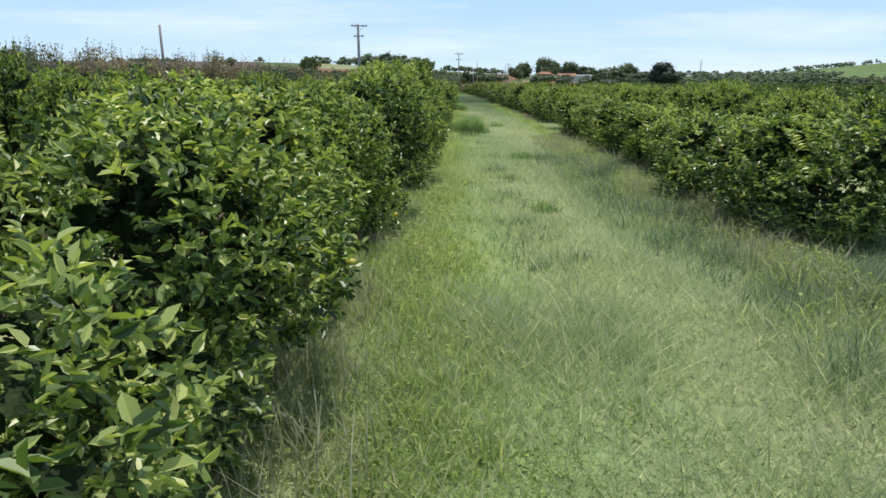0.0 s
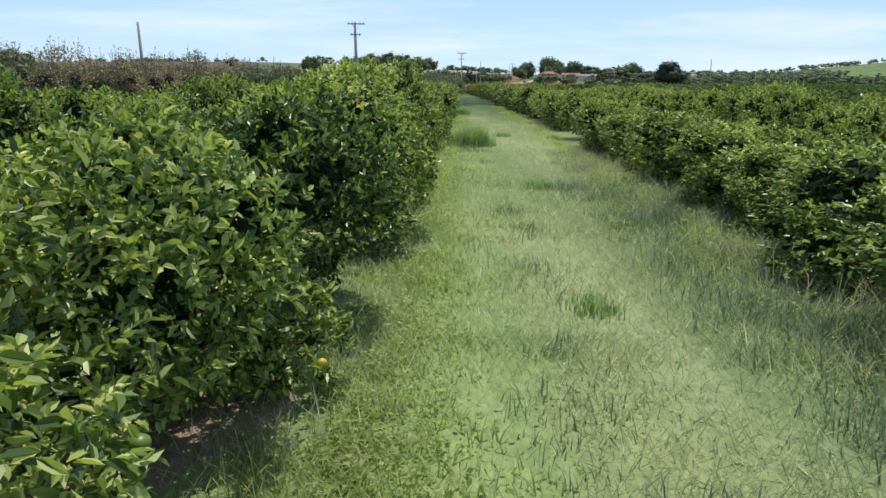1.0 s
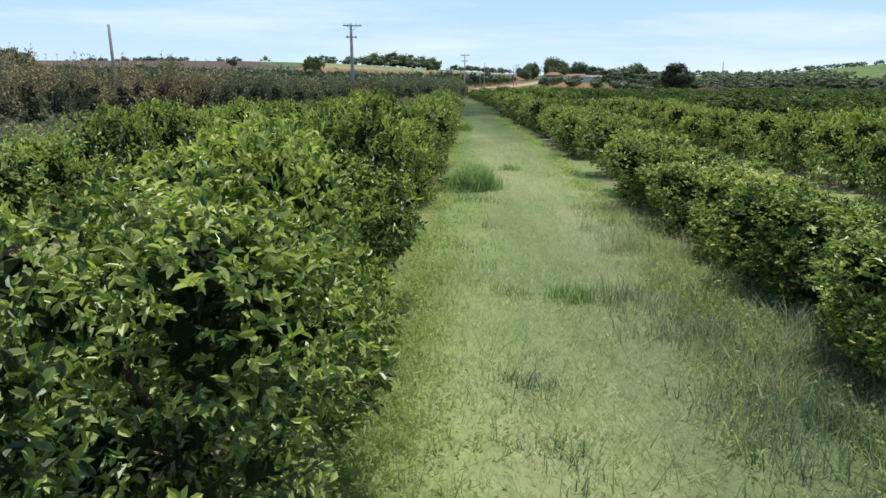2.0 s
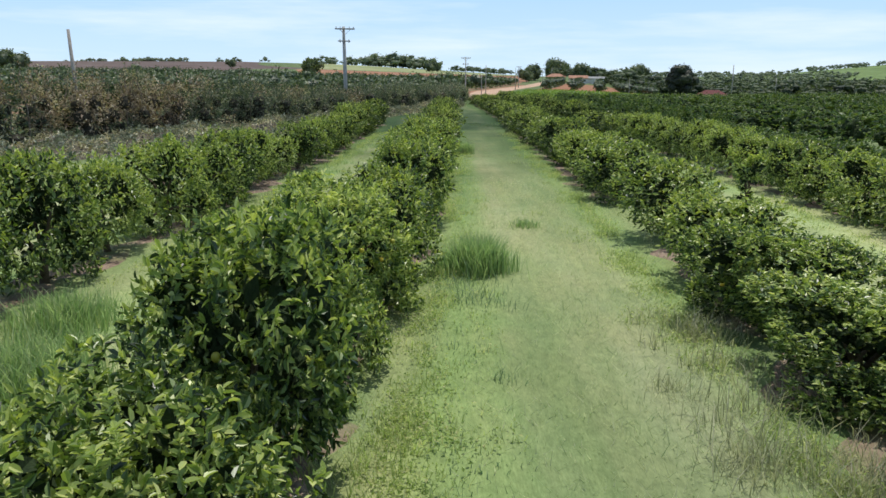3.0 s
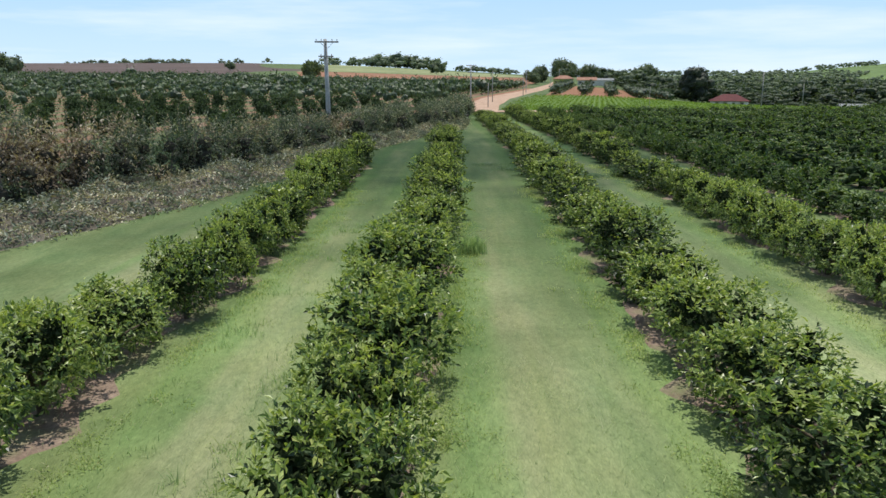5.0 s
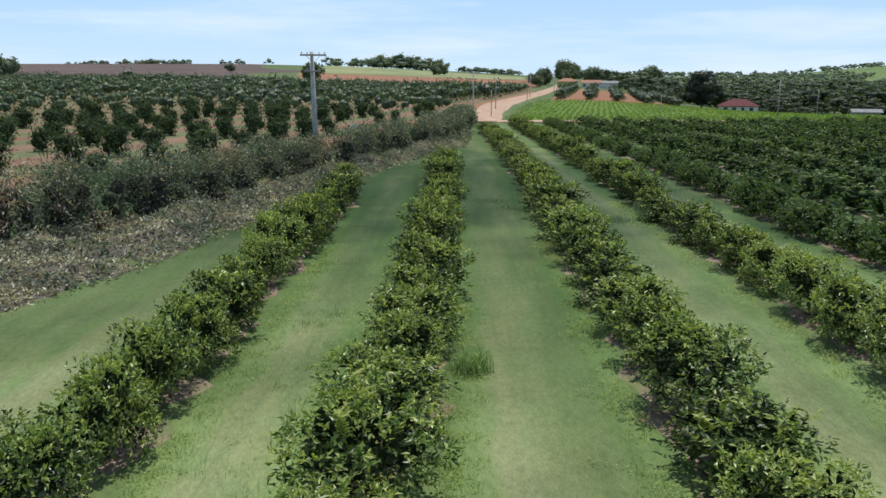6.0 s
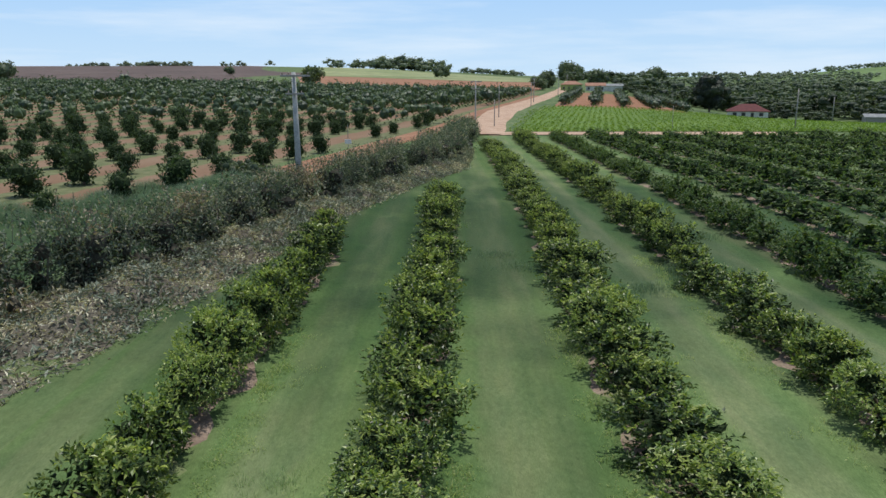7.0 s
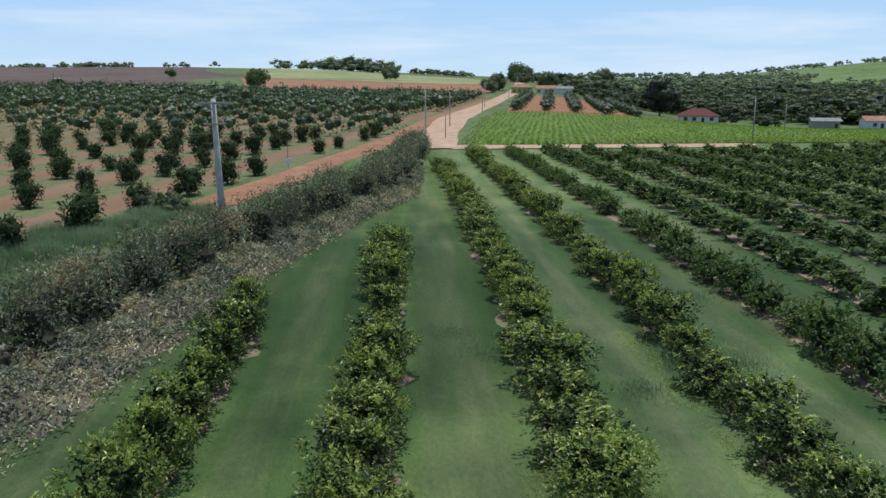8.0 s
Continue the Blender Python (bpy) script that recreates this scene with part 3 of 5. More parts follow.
# Bare soil under the tree rows.
ROW_ENDS = {-1: 88.5, 0: 104, 1: 149}
for k in range(-1, 13):
    stretches = ((11, 37.2), (41.4, ROW_ENDS[1])) if k == 1 else ((-6, ROW_ENDS.get(k, 167)),)
    for start, end in stretches:
        ys = np.arange(start, end, 3.0)
        draped("soil_strip", SOIL, [(y, row_x(k, y) - (0.4 if k < 1 else out), row_x(k, y) + (out if k < 1 else 0.4)) for y, out in zip(ys, np.interp(ys, [22, 34, 48], [0.5, 0.75, 0.95]) * (0.8 if k < 0 else 1.0) if k < 2 else ys * 0 + 0.5)], 0.02, "bare brown soil strip under a row of orange trees", "soil", 0.4 if k < 4 else 2.0, 5)

# The young orchard's floor on the other side of the road, the red headland, the road and the crossing track.
draped("young_orchard_floor", FIELD, [(30, -420, -41), (122, -420, -15.0), (204, -420, 5.6), (300, -420, 22.5), (426, -420, 44.5), (486, -420, 57)], 0.10, "red soil of a young orchard with weedy strips along the tree lines", "soil", 5.0)
draped("headland", RED_SOIL, [(116, -16.8, -15.2), (119, -17.6, -13.6), (123, -17.4, -12.3), (152, -11.4, -6.3), (168, -8.3, -2.8), (190, -3.8, 1.6), (204, -1.0, 4.6), (265, 9.0, 12.3), (426, 42, 46)], 0.16, "red soil headland beside the young orchard", "soil", 4.0)
draped("road", ROAD, [(176, 0.5, 11), (190, 2.6, 12.0), (204, 5.0, 13.0), (265, 12.0, 21.2), (330, 25.5, 34), (426, 46, 54), (600, 84, 92), (900, 128, 136)], 0.22, "wide pale reddish dirt road running to the farm", "road", 5.0)
draped("crossing_track", ROAD, [(175.5, 8, 60), (182.5, 8, 64)], 0.14, "narrow dirt track along the end of the orchard rows", "track", 1.0)
draped("ploughed_field", PLOUGHED, [(490, -900, -84), (620, -1000, -112), (1000, -1400, -150), (1400, -1800, -200)], 0.5, "bare brown ploughed field on the far slope", "field", 20.0)
draped("red_field", RED_SOIL, [(478, -80, 46), (540, -95, 62), (618, -112, 78)], 0.6, "bare orange-red soil field", "field", 10.0)
draped("far_crop_field", FAR_CROP, [(620, -112, 76), (900, -150, 116), (1240, -220, 130)], 0.7, "pale yellow-green crop field on the rise", "field", 20.0)
draped("hill_pasture", HILL_GRASS, [(850, 480, 700), (1200, 560, 1200), (1850, 760, 2000)], 0.8, "green pasture on the far hillside", "pasture", 25.0)
draped("crop_field", CROP_BED, [(184, 13, 130), (204, 15, 150), (265, 24, 175), (300, 33, 170), (320, 84, 168)], 0.12, "low bright green crop field beyond the orchard", "field", 4.0)
draped("farm_plot", RED_SOIL, [(300, 36, 84), (360, 46, 92), (470, 68, 104)], 0.14, "red soil plot with planted rows below the farmhouse", "soil", 5.0)


# ---- orange trees ----
def crown_arrays(rng, rx, ry, top, blobs, sprigs, leaf, per=7, shoots=5, skirt=0.18, full=False, growth=1.0):
    """A lumpy crown of leaf sprigs: base points on several overlapping bosses, with upright shoots on top."""
    c, r = [], []
    for k in range(blobs):
        a = 2 * np.pi * (k + rng.uniform(-0.3, 0.3)) / blobs * 2.0
        q = rng.uniform(0.25, 0.72)
        z = top * rng.uniform(0.14, 0.64) if k % 3 else top * rng.uniform(0.62, 0.76)
        c.append((rx * q * np.cos(a), ry * q * np.sin(a), z))
        r.append(min(rx, ry, top * 0.5) * rng.uniform(0.42, 0.62))
    c.append((0, 0, top * 0.52))
    r.append(min(rx, top * 0.55) * 0.74)
    for _ in range(5):  # small heads that break the outline
        a, q = rng.uniform(0, 2 * np.pi), rng.uniform(0.15, 0.75)
        c.append((rx * q * np.cos(a), ry * q * np.sin(a), top * rng.uniform(0.74, 0.93) * (1 - 0.18 * q)))
        r.append(min(rx, ry) * rng.uniform(0.2, 0.3))
    c, r = np.array(c), np.array(r)
    pts, outs = [], []
    need = sprigs
    while need > 0:
        n = need * 3
        w = rng.choice(len(c), n, p=r ** 2 / (r ** 2).sum())
        d = unit(rng.normal(0, 1, (n, 3)))
        depth = 1 - 0.38 * rng.uniform(0, 1, n) ** 2.2
        p = c[w] + d * (r[w] * depth)[:, None]
        p[:, 2] = np.maximum(p[:, 2], skirt + rng.uniform(0, 0.12, n))
        dist = np.linalg.norm(p[:, None] - c[None], axis=2) / r[None]
        dist[np.arange(n), w] = 9
        ok = (dist.min(1) > 0.86) | (rng.uniform(0, 1, n) < 0.10)
        if leaf < 0.2:  # twigs stand in bunches with dark hollows between them
            bunch = np.array([noise.noise((q[0] * 2.3, q[1] * 2.3, q[2] * 2.3 + blobs)) for q in p])
            ok &= bunch > rng.uniform(-0.36, 0.3, n)
        pts.append(p[ok][:need])
        outs.append(d[ok][:need])
        need -= len(pts[-1])
    p, d = np.concatenate(pts), np.concatenate(outs)
    twig = unit(d + rng.normal(0, 0.45, p.shape) + np.array([0, 0, 0.35]))
    along = np.repeat(twig, per, 0)
    s = np.tile(np.linspace(0, 1, per), len(p))
    spread = unit(rng.normal(0, 1, along.shape))
    base = np.repeat(p, per, 0) + along * (s * leaf * 1.5)[:, None]
    direction = along * (0.35 + 0.5 * s)[:, None] + spread * 0.8 - np.array([0, 0, 0.12])
    facing = unit(np.repeat(d, per, 0) + np.array([0, 0, 0.7]) + rng.normal(0, 0.9, along.shape))
    size = leaf * rng.uniform(0.65, 1.3, len(base))
    parts_v = [(base, direction, facing, size, size * rng.uniform(0.36, 0.52, len(base)) * (1.0 if leaf < 0.12 else 1.1))]
    for _ in range(shoots):
        a, q = rng.uniform(0, 2 * np.pi), rng.uniform(0, 0.6)
        n = 34
        z = np.linspace(0, 1, n)
        tall = top * rng.uniform(0.12, 0.24)
        lean_x, lean_y = rng.normal(0, 0.12, 2)
        b = np.stack([rx * q * np.cos(a) + lean_x * z, ry * q * np.sin(a) + lean_y * z, top * (0.84 - 0.2 * q) + tall * z], 1)
        w = np.arange(n) * 2.4
        dr = np.stack([np.cos(w), np.sin(w), np.full(n, 0.55)], 1)
        fc = np.stack([-np.cos(w) * 0.5, -np.sin(w) * 0.5, np.ones(n)], 1)
        sz = leaf * rng.uniform(0.8, 1.2, n)
        parts_v.append((b, dr, fc, sz, sz * 0.5))
    # new growth: whole sprigs on the upper, outer side, and all upright shoots
    fresh = (rng.uniform(0, 1, len(p)) < growth * (0.13 if full else 0.17) + growth * (0.42 if full else 0.5) * np.clip(p[:, 2] / top - 0.3, 0, 0.6)) & (d[:, 2] > -0.2)
    young_leaf = [np.repeat(fresh, per)] + [np.ones(len(b[0]), bool) for b in parts_v[1:]]
    vs, fs, o = [], [], 0
    for b in parts_v:
        v, f = leaf_arrays(*b, full=full)
        vs.append(v)
        fs.append(f + o)
        o += len(v)
    faces = np.concatenate(fs)
    return np.concatenate(vs), faces, c, r, np.repeat(np.concatenate(young_leaf), 2)


def trunk_pieces(rng, centres, girth=0.075, foot=0.5):
    pieces = [tube([(0, 0, -0.05), (0.02, 0.01, foot * 0.5), (0.03, 0.02, foot)], [girth * 1.25, girth, girth * 0.9])]
    for c in centres:
        m = [0.03 + c[0] * 0.45 + rng.normal(0, 0.04), 0.02 + c[1] * 0.45 + rng.normal(0, 0.04), foot + (c[2] - foot) * 0.6]
        pieces.append(tube([(0.03, 0.02, foot * 0.9), m, tuple(c)], [girth * 0.6, girth * 0.42, girth * 0.18], 5))
    return pieces


bm = bmesh.new()
bmesh.ops.create_icosphere(bm, subdivisions=2, radius=0.037)
for v in bm.verts:
    v.co.z *= 0.94
ORANGE_MESH = bm_mesh("orange", bm, PEEL)
ORANGE_MESH.polygons.foreach_set("use_smooth", [True] * len(ORANGE_MESH.polygons))


def orange_tree(seed, rx, ry, top, sprigs, leaf, per=7, fruits=0, shoots=5, label="", full=False, mat=None, growth=1.0):
    rng = np.random.default_rng(seed)
    thing = new("orange_tree")
    v, f, c, r, fresh = crown_arrays(rng, rx, ry, top, 13, sprigs, leaf, per, shoots, 0.13, full, growth)
    # Filling added inside the crown; its dark colour paints the shade between the leaves.
    if leaf < 0.2:
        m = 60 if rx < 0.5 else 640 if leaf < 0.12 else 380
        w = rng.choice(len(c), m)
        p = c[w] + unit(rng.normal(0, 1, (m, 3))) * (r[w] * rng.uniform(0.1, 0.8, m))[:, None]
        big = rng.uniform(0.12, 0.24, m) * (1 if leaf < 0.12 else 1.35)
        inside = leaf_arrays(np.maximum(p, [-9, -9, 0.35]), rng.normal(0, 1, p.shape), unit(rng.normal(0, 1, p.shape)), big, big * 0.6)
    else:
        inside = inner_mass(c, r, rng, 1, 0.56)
    part("crown", crown_mesh("crown", (v, f), inside, mat or CITRUS, CROWN_SHADE, fresh if leaf < 0.2 else None, (FLUSH if leaf < 0.1 else FLUSH_MID) if leaf < 0.2 else None), thing)
    part("trunk", mesh_of("trunk", *joined(trunk_pieces(rng, c[:6])), BARK, True), thing)
    for _ in range(fruits):
        k = rng.integers(0, len(c) - 1)
        d = rng.normal(0, 1, 3)
        d[2] = -abs(d[2]) * 0.4
        d /= np.linalg.norm(d)
        p = c[k] + d * r[k] * 1.12
        o = part("orange", ORANGE_MESH, thing)
        o.location = (p[0], p[1], max(p[2], 0.3))
    return tagged(thing, label, "tree", "orange trees of the orchard rows")


NEAR_LABEL = "bushy orange tree with glossy green leaves and yellowing oranges"
MID_LABEL = "rounded dense orange tree in a clipped hedge-like orchard row"
near = [orange_tree(11 + k, rx, ry, top, 2300 if k < 4 else 2100, 0.076 if k < 4 else 0.08, 7, 15, shoots + 3, NEAR_LABEL, True, None, 0.25 if k < 2 else 0.6 if k < 4 else 1.0) for k, (rx, ry, top, shoots) in enumerate([(1.25, 1.55, 2.05, 4), (1.2, 1.5, 1.95, 6), (1.3, 1.6, 2.2, 5), (1.25, 1.55, 2.05, 9), (1.2, 1.55, 2.05, 5), (1.15, 1.5, 2.0, 8), (1.25, 1.55, 2.15, 3), (1.15, 1.5, 2.1, 9)])]
# The dark set repeats the mid trees with the dimmed leaf colour.
mid, dark = [[orange_tree(seed + k, rx, ry, top, many, size, 5, 0, shoots, MID_LABEL, False, mat) for k, (rx, ry, top, shoots) in enumerate([(1.15, 1.5, 2.05, 3), (1.1, 1.45, 1.85, 4), (1.2, 1.55, 2.15, 2), (1.15, 1.5, 2.0, 5), (1.1, 1.4, 1.8, 2)])] for seed, mat, many, size in ((41, CITRUS, 820, 0.118), (141, CITRUS_MID, 480, 0.15))]
plain = [orange_tree(61 + k, rx, ry, top, 170, 0.25, 5, 0, shoots, MID_LABEL, False, CITRUS_FAR) for k, (rx, ry, top, shoots) in enumerate([(0.95, 1.45, 1.95, 2), (0.9, 1.4, 1.8, 3), (1.0, 1.5, 2.0, 2)])]
far_shapes = []
for k in range(4):
    g = np.random.default_rng(71 + k)
    fv, ff, fc, fr, _ = crown_arrays(g, 0.8, 1.45, 1.8, 8, 48, 0.3, 4, 1)
    iv, jf = inner_mass(fc, fr, g, 0 + 1, 0.8)
    far_shapes.append((fv, ff, iv, jf))

GAPS = [(0, 86.0), (3, 112.0)]
used = set()
stuff_v, stuff_f, stuff_o = [], [], 0
inner_v, inner_f, inner_o = [], [], 0
place = np.random.default_rng(5)
first = [-4.6, -1.4, 1.7, 4.7, 7.3, 10.1, 12.9, 16.2, 18.9]  # the trees that the flight starts beside
for k in range(-1, 18):
    y = -4.6 if k == 0 else 10.9 if k == 1 else -4.6 + place.uniform(0, 1.0)
    end = ROW_ENDS.get(k, 167 + 0.1 * k)
    while y < end:
        yy = y
        y += place.uniform(2.5, 2.75) if k in (0, 1) and yy < 31 else place.uniform(2.5, 2.9)
        if k == 0 and first:
            yy, y = first.pop(0), first[0] if first else 21.6
        if k == 1 and 34.4 < yy < 37.6:  # a gap in the row follows this tree
            yy, y = 36.0, 42.2
        if any(g == k and abs(yy - q) < 1.4 for g, q in GAPS):
            continue
        x = row_x(k, yy) + place.normal(0, 0.12)
        sc = place.uniform(0.86, 1.03)
        turn = place.uniform(-0.35, 0.35) + (np.pi if place.uniform() < 0.5 else 0)
        sx, sz = place.uniform(0.9, 1.1), place.uniform(0.84, 1.1)
        if k == 0 and yy < 20:
            sx, sz = 1.05, place.uniform(0.95, 1.05) * {10.1: 1.04, 12.9: 1.1}.get(yy, 1.0)
            x += {1.7: -0.45, 4.7: -0.25, 7.3: -0.5, 10.1: -0.2}.get(yy, 0.0)
        if k in (0, 1) and yy > 30:
            sx *= 1.0 if k == 0 and yy < 42 else 1.12
        if k == 1:
            sx *= np.interp(yy, [11, 18, 24], [1.35, 1.1, 1.05])
            sz *= np.interp(yy, [14, 22], [1.0, 0.95])
        if k == -1:
            sz *= np.interp(yy, [20, 36, 46, 70], [1.18, 1.16, 1.0, 1.05])
        if k > 0:
            sz *= 0.93
        if k > 3:  # the farther rows close up into hedges
            sx *= 1.3
        if k < 2 and yy < 31:
            sc = (0.88 if k == 0 and yy == 1.7 else max(sc, 0.98)) if yy < 20 else min(sc, 0.95)
        if k == 0 and yy > 21:
            sz *= np.interp(yy, [28, 33], [1.0, 0.88])
            sx = max(sx, 0.98) * np.interp(yy, [28, 33], [1.0, 1.03])
        even = place.uniform(0.94, 1.06) / sc
        if k == 0 and yy > 15:
            sz = np.interp(yy, [16, 19, 22.4, 24, 26.6, 31, 40, 60], [1.15, 1.0, 0.93, 1.12, 0.96, 0.92, 0.92, 0.88]) * even
        if k == 1:
            sz = np.interp(yy, [12, 16, 31, 34, 37, 43, 60], [0.82, 0.66, 0.66, 0.9, 0.9, 0.84, 0.86]) * even
        m = Matrix.LocRotScale((x, yy, 0), Euler((0, 0, turn)), (sc * sx, sc * 1.06, sc * sz))
        close = (k in (0, 1) and yy < 31) or (k == -1 and yy < 14)
        if close or (k <= 3 and not (k > 2 and yy < 10)):
            pool = (near[:2] if k == 0 and yy in (10.1, 12.9) else near[2:4] if yy < 17 and k == 0 else near[4:]) if close else (mid if yy < 50 + 26 * place.uniform() else dark) if k < 3 else plain
            src = pool[place.integers(0, len(pool))]
            src = next((s for s in pool if s.name not in used), src)
            if src.name in used:
                copy_thing(src, m)
            else:
                used.add(src.name)
                src.matrix_basis = m
                src.scale = m.to_scale()
        elif yy > 12 + (k - 4) * 11:
            fv, ff, iv, jf = far_shapes[place.integers(0, 4)]
            mm = np.array(m)
            stuff_v.append(fv @ mm[:3, :3].T + mm[:3, 3])
            stuff_f.append(ff + stuff_o)
            stuff_o += len(fv)
            inner_v.append(iv @ mm[:3, :3].T + mm[:3, 3])
            inner_f.append(jf + inner_o)
            inner_o += len(iv)
rows_mesh = crown_mesh("orchard_rows", (np.concatenate(stuff_v), np.concatenate(stuff_f)), (np.concatenate(inner_v), np.concatenate(inner_f)), CITRUS_FAR, CROWN_SHADE)
tagged(new("orchard_rows", rows_mesh), "farther rows of dense dark green orange trees", "orchard", kind="stuff")

# A thin sapling between two rows.
sapling = orange_tree(88, 0.3, 0.3, 1.75, 60, 0.12, 6, 0, 3, "thin young citrus sapling standing between two orchard rows", True)
sapling.matrix_basis = Matrix.Translation((9.9, 39.8, 0))

# ---- grass and weeds of the alleys ----
def scatter_grass():
    rng = np.random.default_rng(21)
    pts = []
    for x0, x1, y0, y1, n in ((-1.8, 4.5, 1.6, 7, 52000), (-2.0, 8.0, 1.4, 12, 84000), (-2.0, 7.0, 11, 24, 70000), (-2.5, 8.5, 22, 48, 50000), (-8.5, 0, 18, 60, 22000), (6, 16, 18, 60, 14000)):
        p = np.stack([rng.uniform(x0, x1, n), rng.uniform(y0, y1, n)], 1)
        pts.append(p)
    p = np.concatenate(pts)
    keep = np.array([noise.noise((q[0] * 0.7, q[1] * 0.35, 3.0)) for q in p]) > rng.uniform(-0.8, 0.4, len(p))
    p = p[keep]
    h = rng.uniform(0.06, 0.2, len(p)) * (1 + 0.9 * (rng.uniform(0, 1, len(p)) > 0.9)) * np.interp(p[:, 1], [0, 14, 30], [1.35, 1.1, 0.8])
    h *= 0.75 + 0.7 * np.array([max(noise.noise((q[0] * 1.1, q[1] * 0.6, 8.0)), -0.3) for q in p])
    base = np.stack([p[:, 0], p[:, 1], np.full(len(p), -0.01)], 1)
    v, f = fine_blades(base, h, rng.uniform(0.006, 0.014, len(p)), rng.uniform(0.3, 1.6, len(p)), rng)
    tagged(new("grass", mesh_of("grass", v, f, BLADE)), "short mown grass with dry seed heads in the alley", "grass", kind="stuff")


def verge_weeds():
    """Ragged taller weeds along the feet of the tree rows."""
    rng = np.random.default_rng(23)
    b, h = [], []
    for k, side, y1, n in ((0, 1, 64, 1100), (0, 1, 26, 700), (0, 1, 12, 220), (1, -1, 24, 700), (1, -1, 74, 1200), (-1, 1, 74, 800), (0, -1, 64, 600), (1, 1, 74, 600), (2, -1, 86, 700), (2, 1, 86, 400)):
        for _ in range(n):
            y = rng.uniform(0.5, y1)
            x = row_x(k, y) + side * (1.1 + rng.gamma(1.5, 0.22))
            if noise.noise((x * 0.8, y * 0.5, 9.0)) < rng.uniform(-0.5, 0.4):
                continue
            m = rng.integers(14, 34)
            q = rng.normal(0, 0.15, (m, 2))
            b.append(np.stack([x + q[:, 0], y + q[:, 1], np.zeros(m)], 1))
            h.append(rng.uniform(0.05, 0.17, m) * rng.uniform(0.6, 1.4) * (1.7 if k == 1 and side < 0 and y < 26 else 1.0))
    b, h = np.concatenate(b), np.concatenate(h)
    pick = rng.uniform(0, 1, len(b)) < 0.45
    v, f = blades(b[pick], h[pick], rng.uniform(0.008, 0.018, pick.sum()), rng.uniform(0.4, 1.5, pick.sum()), rng)
    q = b[~pick] + np.array([0, 0, 1]) * (h[~pick] * rng.uniform(0.2, 1.0, (~pick).sum()))[:, None]
    sz = rng.uniform(0.03, 0.07, len(q))
    v2, f2 = leaf_arrays(q, rng.normal(0, 1, q.shape) * [1, 1, 0.4] + [0, 0, 0.3], unit(rng.normal(0, 0.4, q.shape) + [0, 0, 1]), sz, sz * 0.6)
    v, f = np.concatenate([v, v2]), np.concatenate([f, f2 + len(v)])
    tagged(new("weeds", mesh_of("weeds", v, f, WEED)), "ragged yellow-green weeds along the tree rows", "weeds", kind="stuff")


def grass_tuft(x, y, radius, tall, n, seed, label, mat=TUFT):
    rng = np.random.default_rng(seed)
    q = rng.normal(0, radius * 0.45, (n, 2))
    base = np.stack([q[:, 0], q[:, 1], np.full(n, -0.02)], 1)
    h = tall * rng.uniform(0.55, 1.05, n) * np.clip(1.1 - 0.35 * np.linalg.norm(q, axis=1) / radius, 0.4, 1)
    v, f = blades(base, h, rng.uniform(0.012, 0.024, n), rng.uniform(0.1, 0.8, n), rng)
    ob = new("grass_tuft", mesh_of("grass_tuft", v, f, mat))
    ob.location = (x, y, 0)
    tagged(ob, label, "grass tuft", "tall grass tufts", "stuff")


def rough_verge(name, seed, count, mat, label, x0, x1, y0, y1, low, high):
    """Uneven taller growth, in clumps, with gaps between them."""
    rng = np.random.default_rng(seed)
    b, h = [], []
    for _ in range(count):
        x, y = x0 + (x1 - x0) * rng.beta(1.6, 1.1), rng.uniform(y0, y1)
        if noise.noise((x * 0.9, y * 0.6, seed)) < rng.uniform(-0.35, 0.25):
            continue
        m, size = rng.integers(16, 40), rng.uniform(0.1, 0.24)
        q = rng.normal(0, size, (m, 2))
        b.append(np.stack([x + q[:, 0], y + q[:, 1], np.full(m, -0.01)], 1))
        h.append(rng.uniform(low, high) * rng.uniform(0.4, 1.1, m))
    b, h = np.concatenate(b), np.concatenate(h)
    v, f = blades(b, h, rng.uniform(0.006, 0.016, len(h)), rng.uniform(0.25, 1.2, len(h)), rng)
    tagged(new(name, mesh_of(name, v, f, mat)), label, "weeds", kind="stuff")


scatter_grass()
verge_weeds()
rough_verge("weeds", 401, 1500, BLUE_BLADE, "rough blue-green weeds at the foot of the orange trees", 2.9, 5.9, 2.5, 22, 0.12, 0.4)
rough_verge("weeds", 402, 420, GREY_WEED, "dry grey seeding weeds beside the tree row", 3.6, 5.4, 6, 30, 0.2, 0.55)
rough_verge("weeds", 403, 300, WEED, "lush yellow-green grass clumps beside the tree row", -0.9, 0.6, 3, 30, 0.1, 0.28)
rough_verge("weeds", 404, 160, BLUE_BLADE, "rough blue-green weeds in the wheel track", 0.7, 1.9, 8, 34, 0.08, 0.26)
rough_verge("weeds", 405, 300, TUFT, "lush green grass clumps in the alley", -4.6, -1.6, 20, 64, 0.1, 0.3)
rough_verge("weeds", 406, 170, WEED, "ragged green weeds crowding the foot of the first trees", -0.95, 0.35, 2.6, 9.5, 0.14, 0.36)
rough_verge("weeds", 407, 70, GREY_WEED, "dry grey weeds under the first trees", -1.5, -0.5, 2.8, 8.0, 0.25, 0.55)
grass_tuft(1.6, 32.7, 0.66, 0.85, 1900, 31, "large dense tuft of tall green grass in the alley")
grass_tuft(2.15, 58.3, 0.5, 0.75, 900, 32, "bright green tuft of tall grass in the alley")
grass_tuft(2.5, 21.6, 0.4, 0.28, 200, 33, "small grey-green clump of weeds in the alley")
grass_tuft(-4.3, 26.5, 1.2, 0.8, 1500, 34, "patch of tall green grass between the rows")
grass_tuft(-5.0, 29.0, 1.0, 0.7, 900, 35, "patch of tall green grass between the rows")
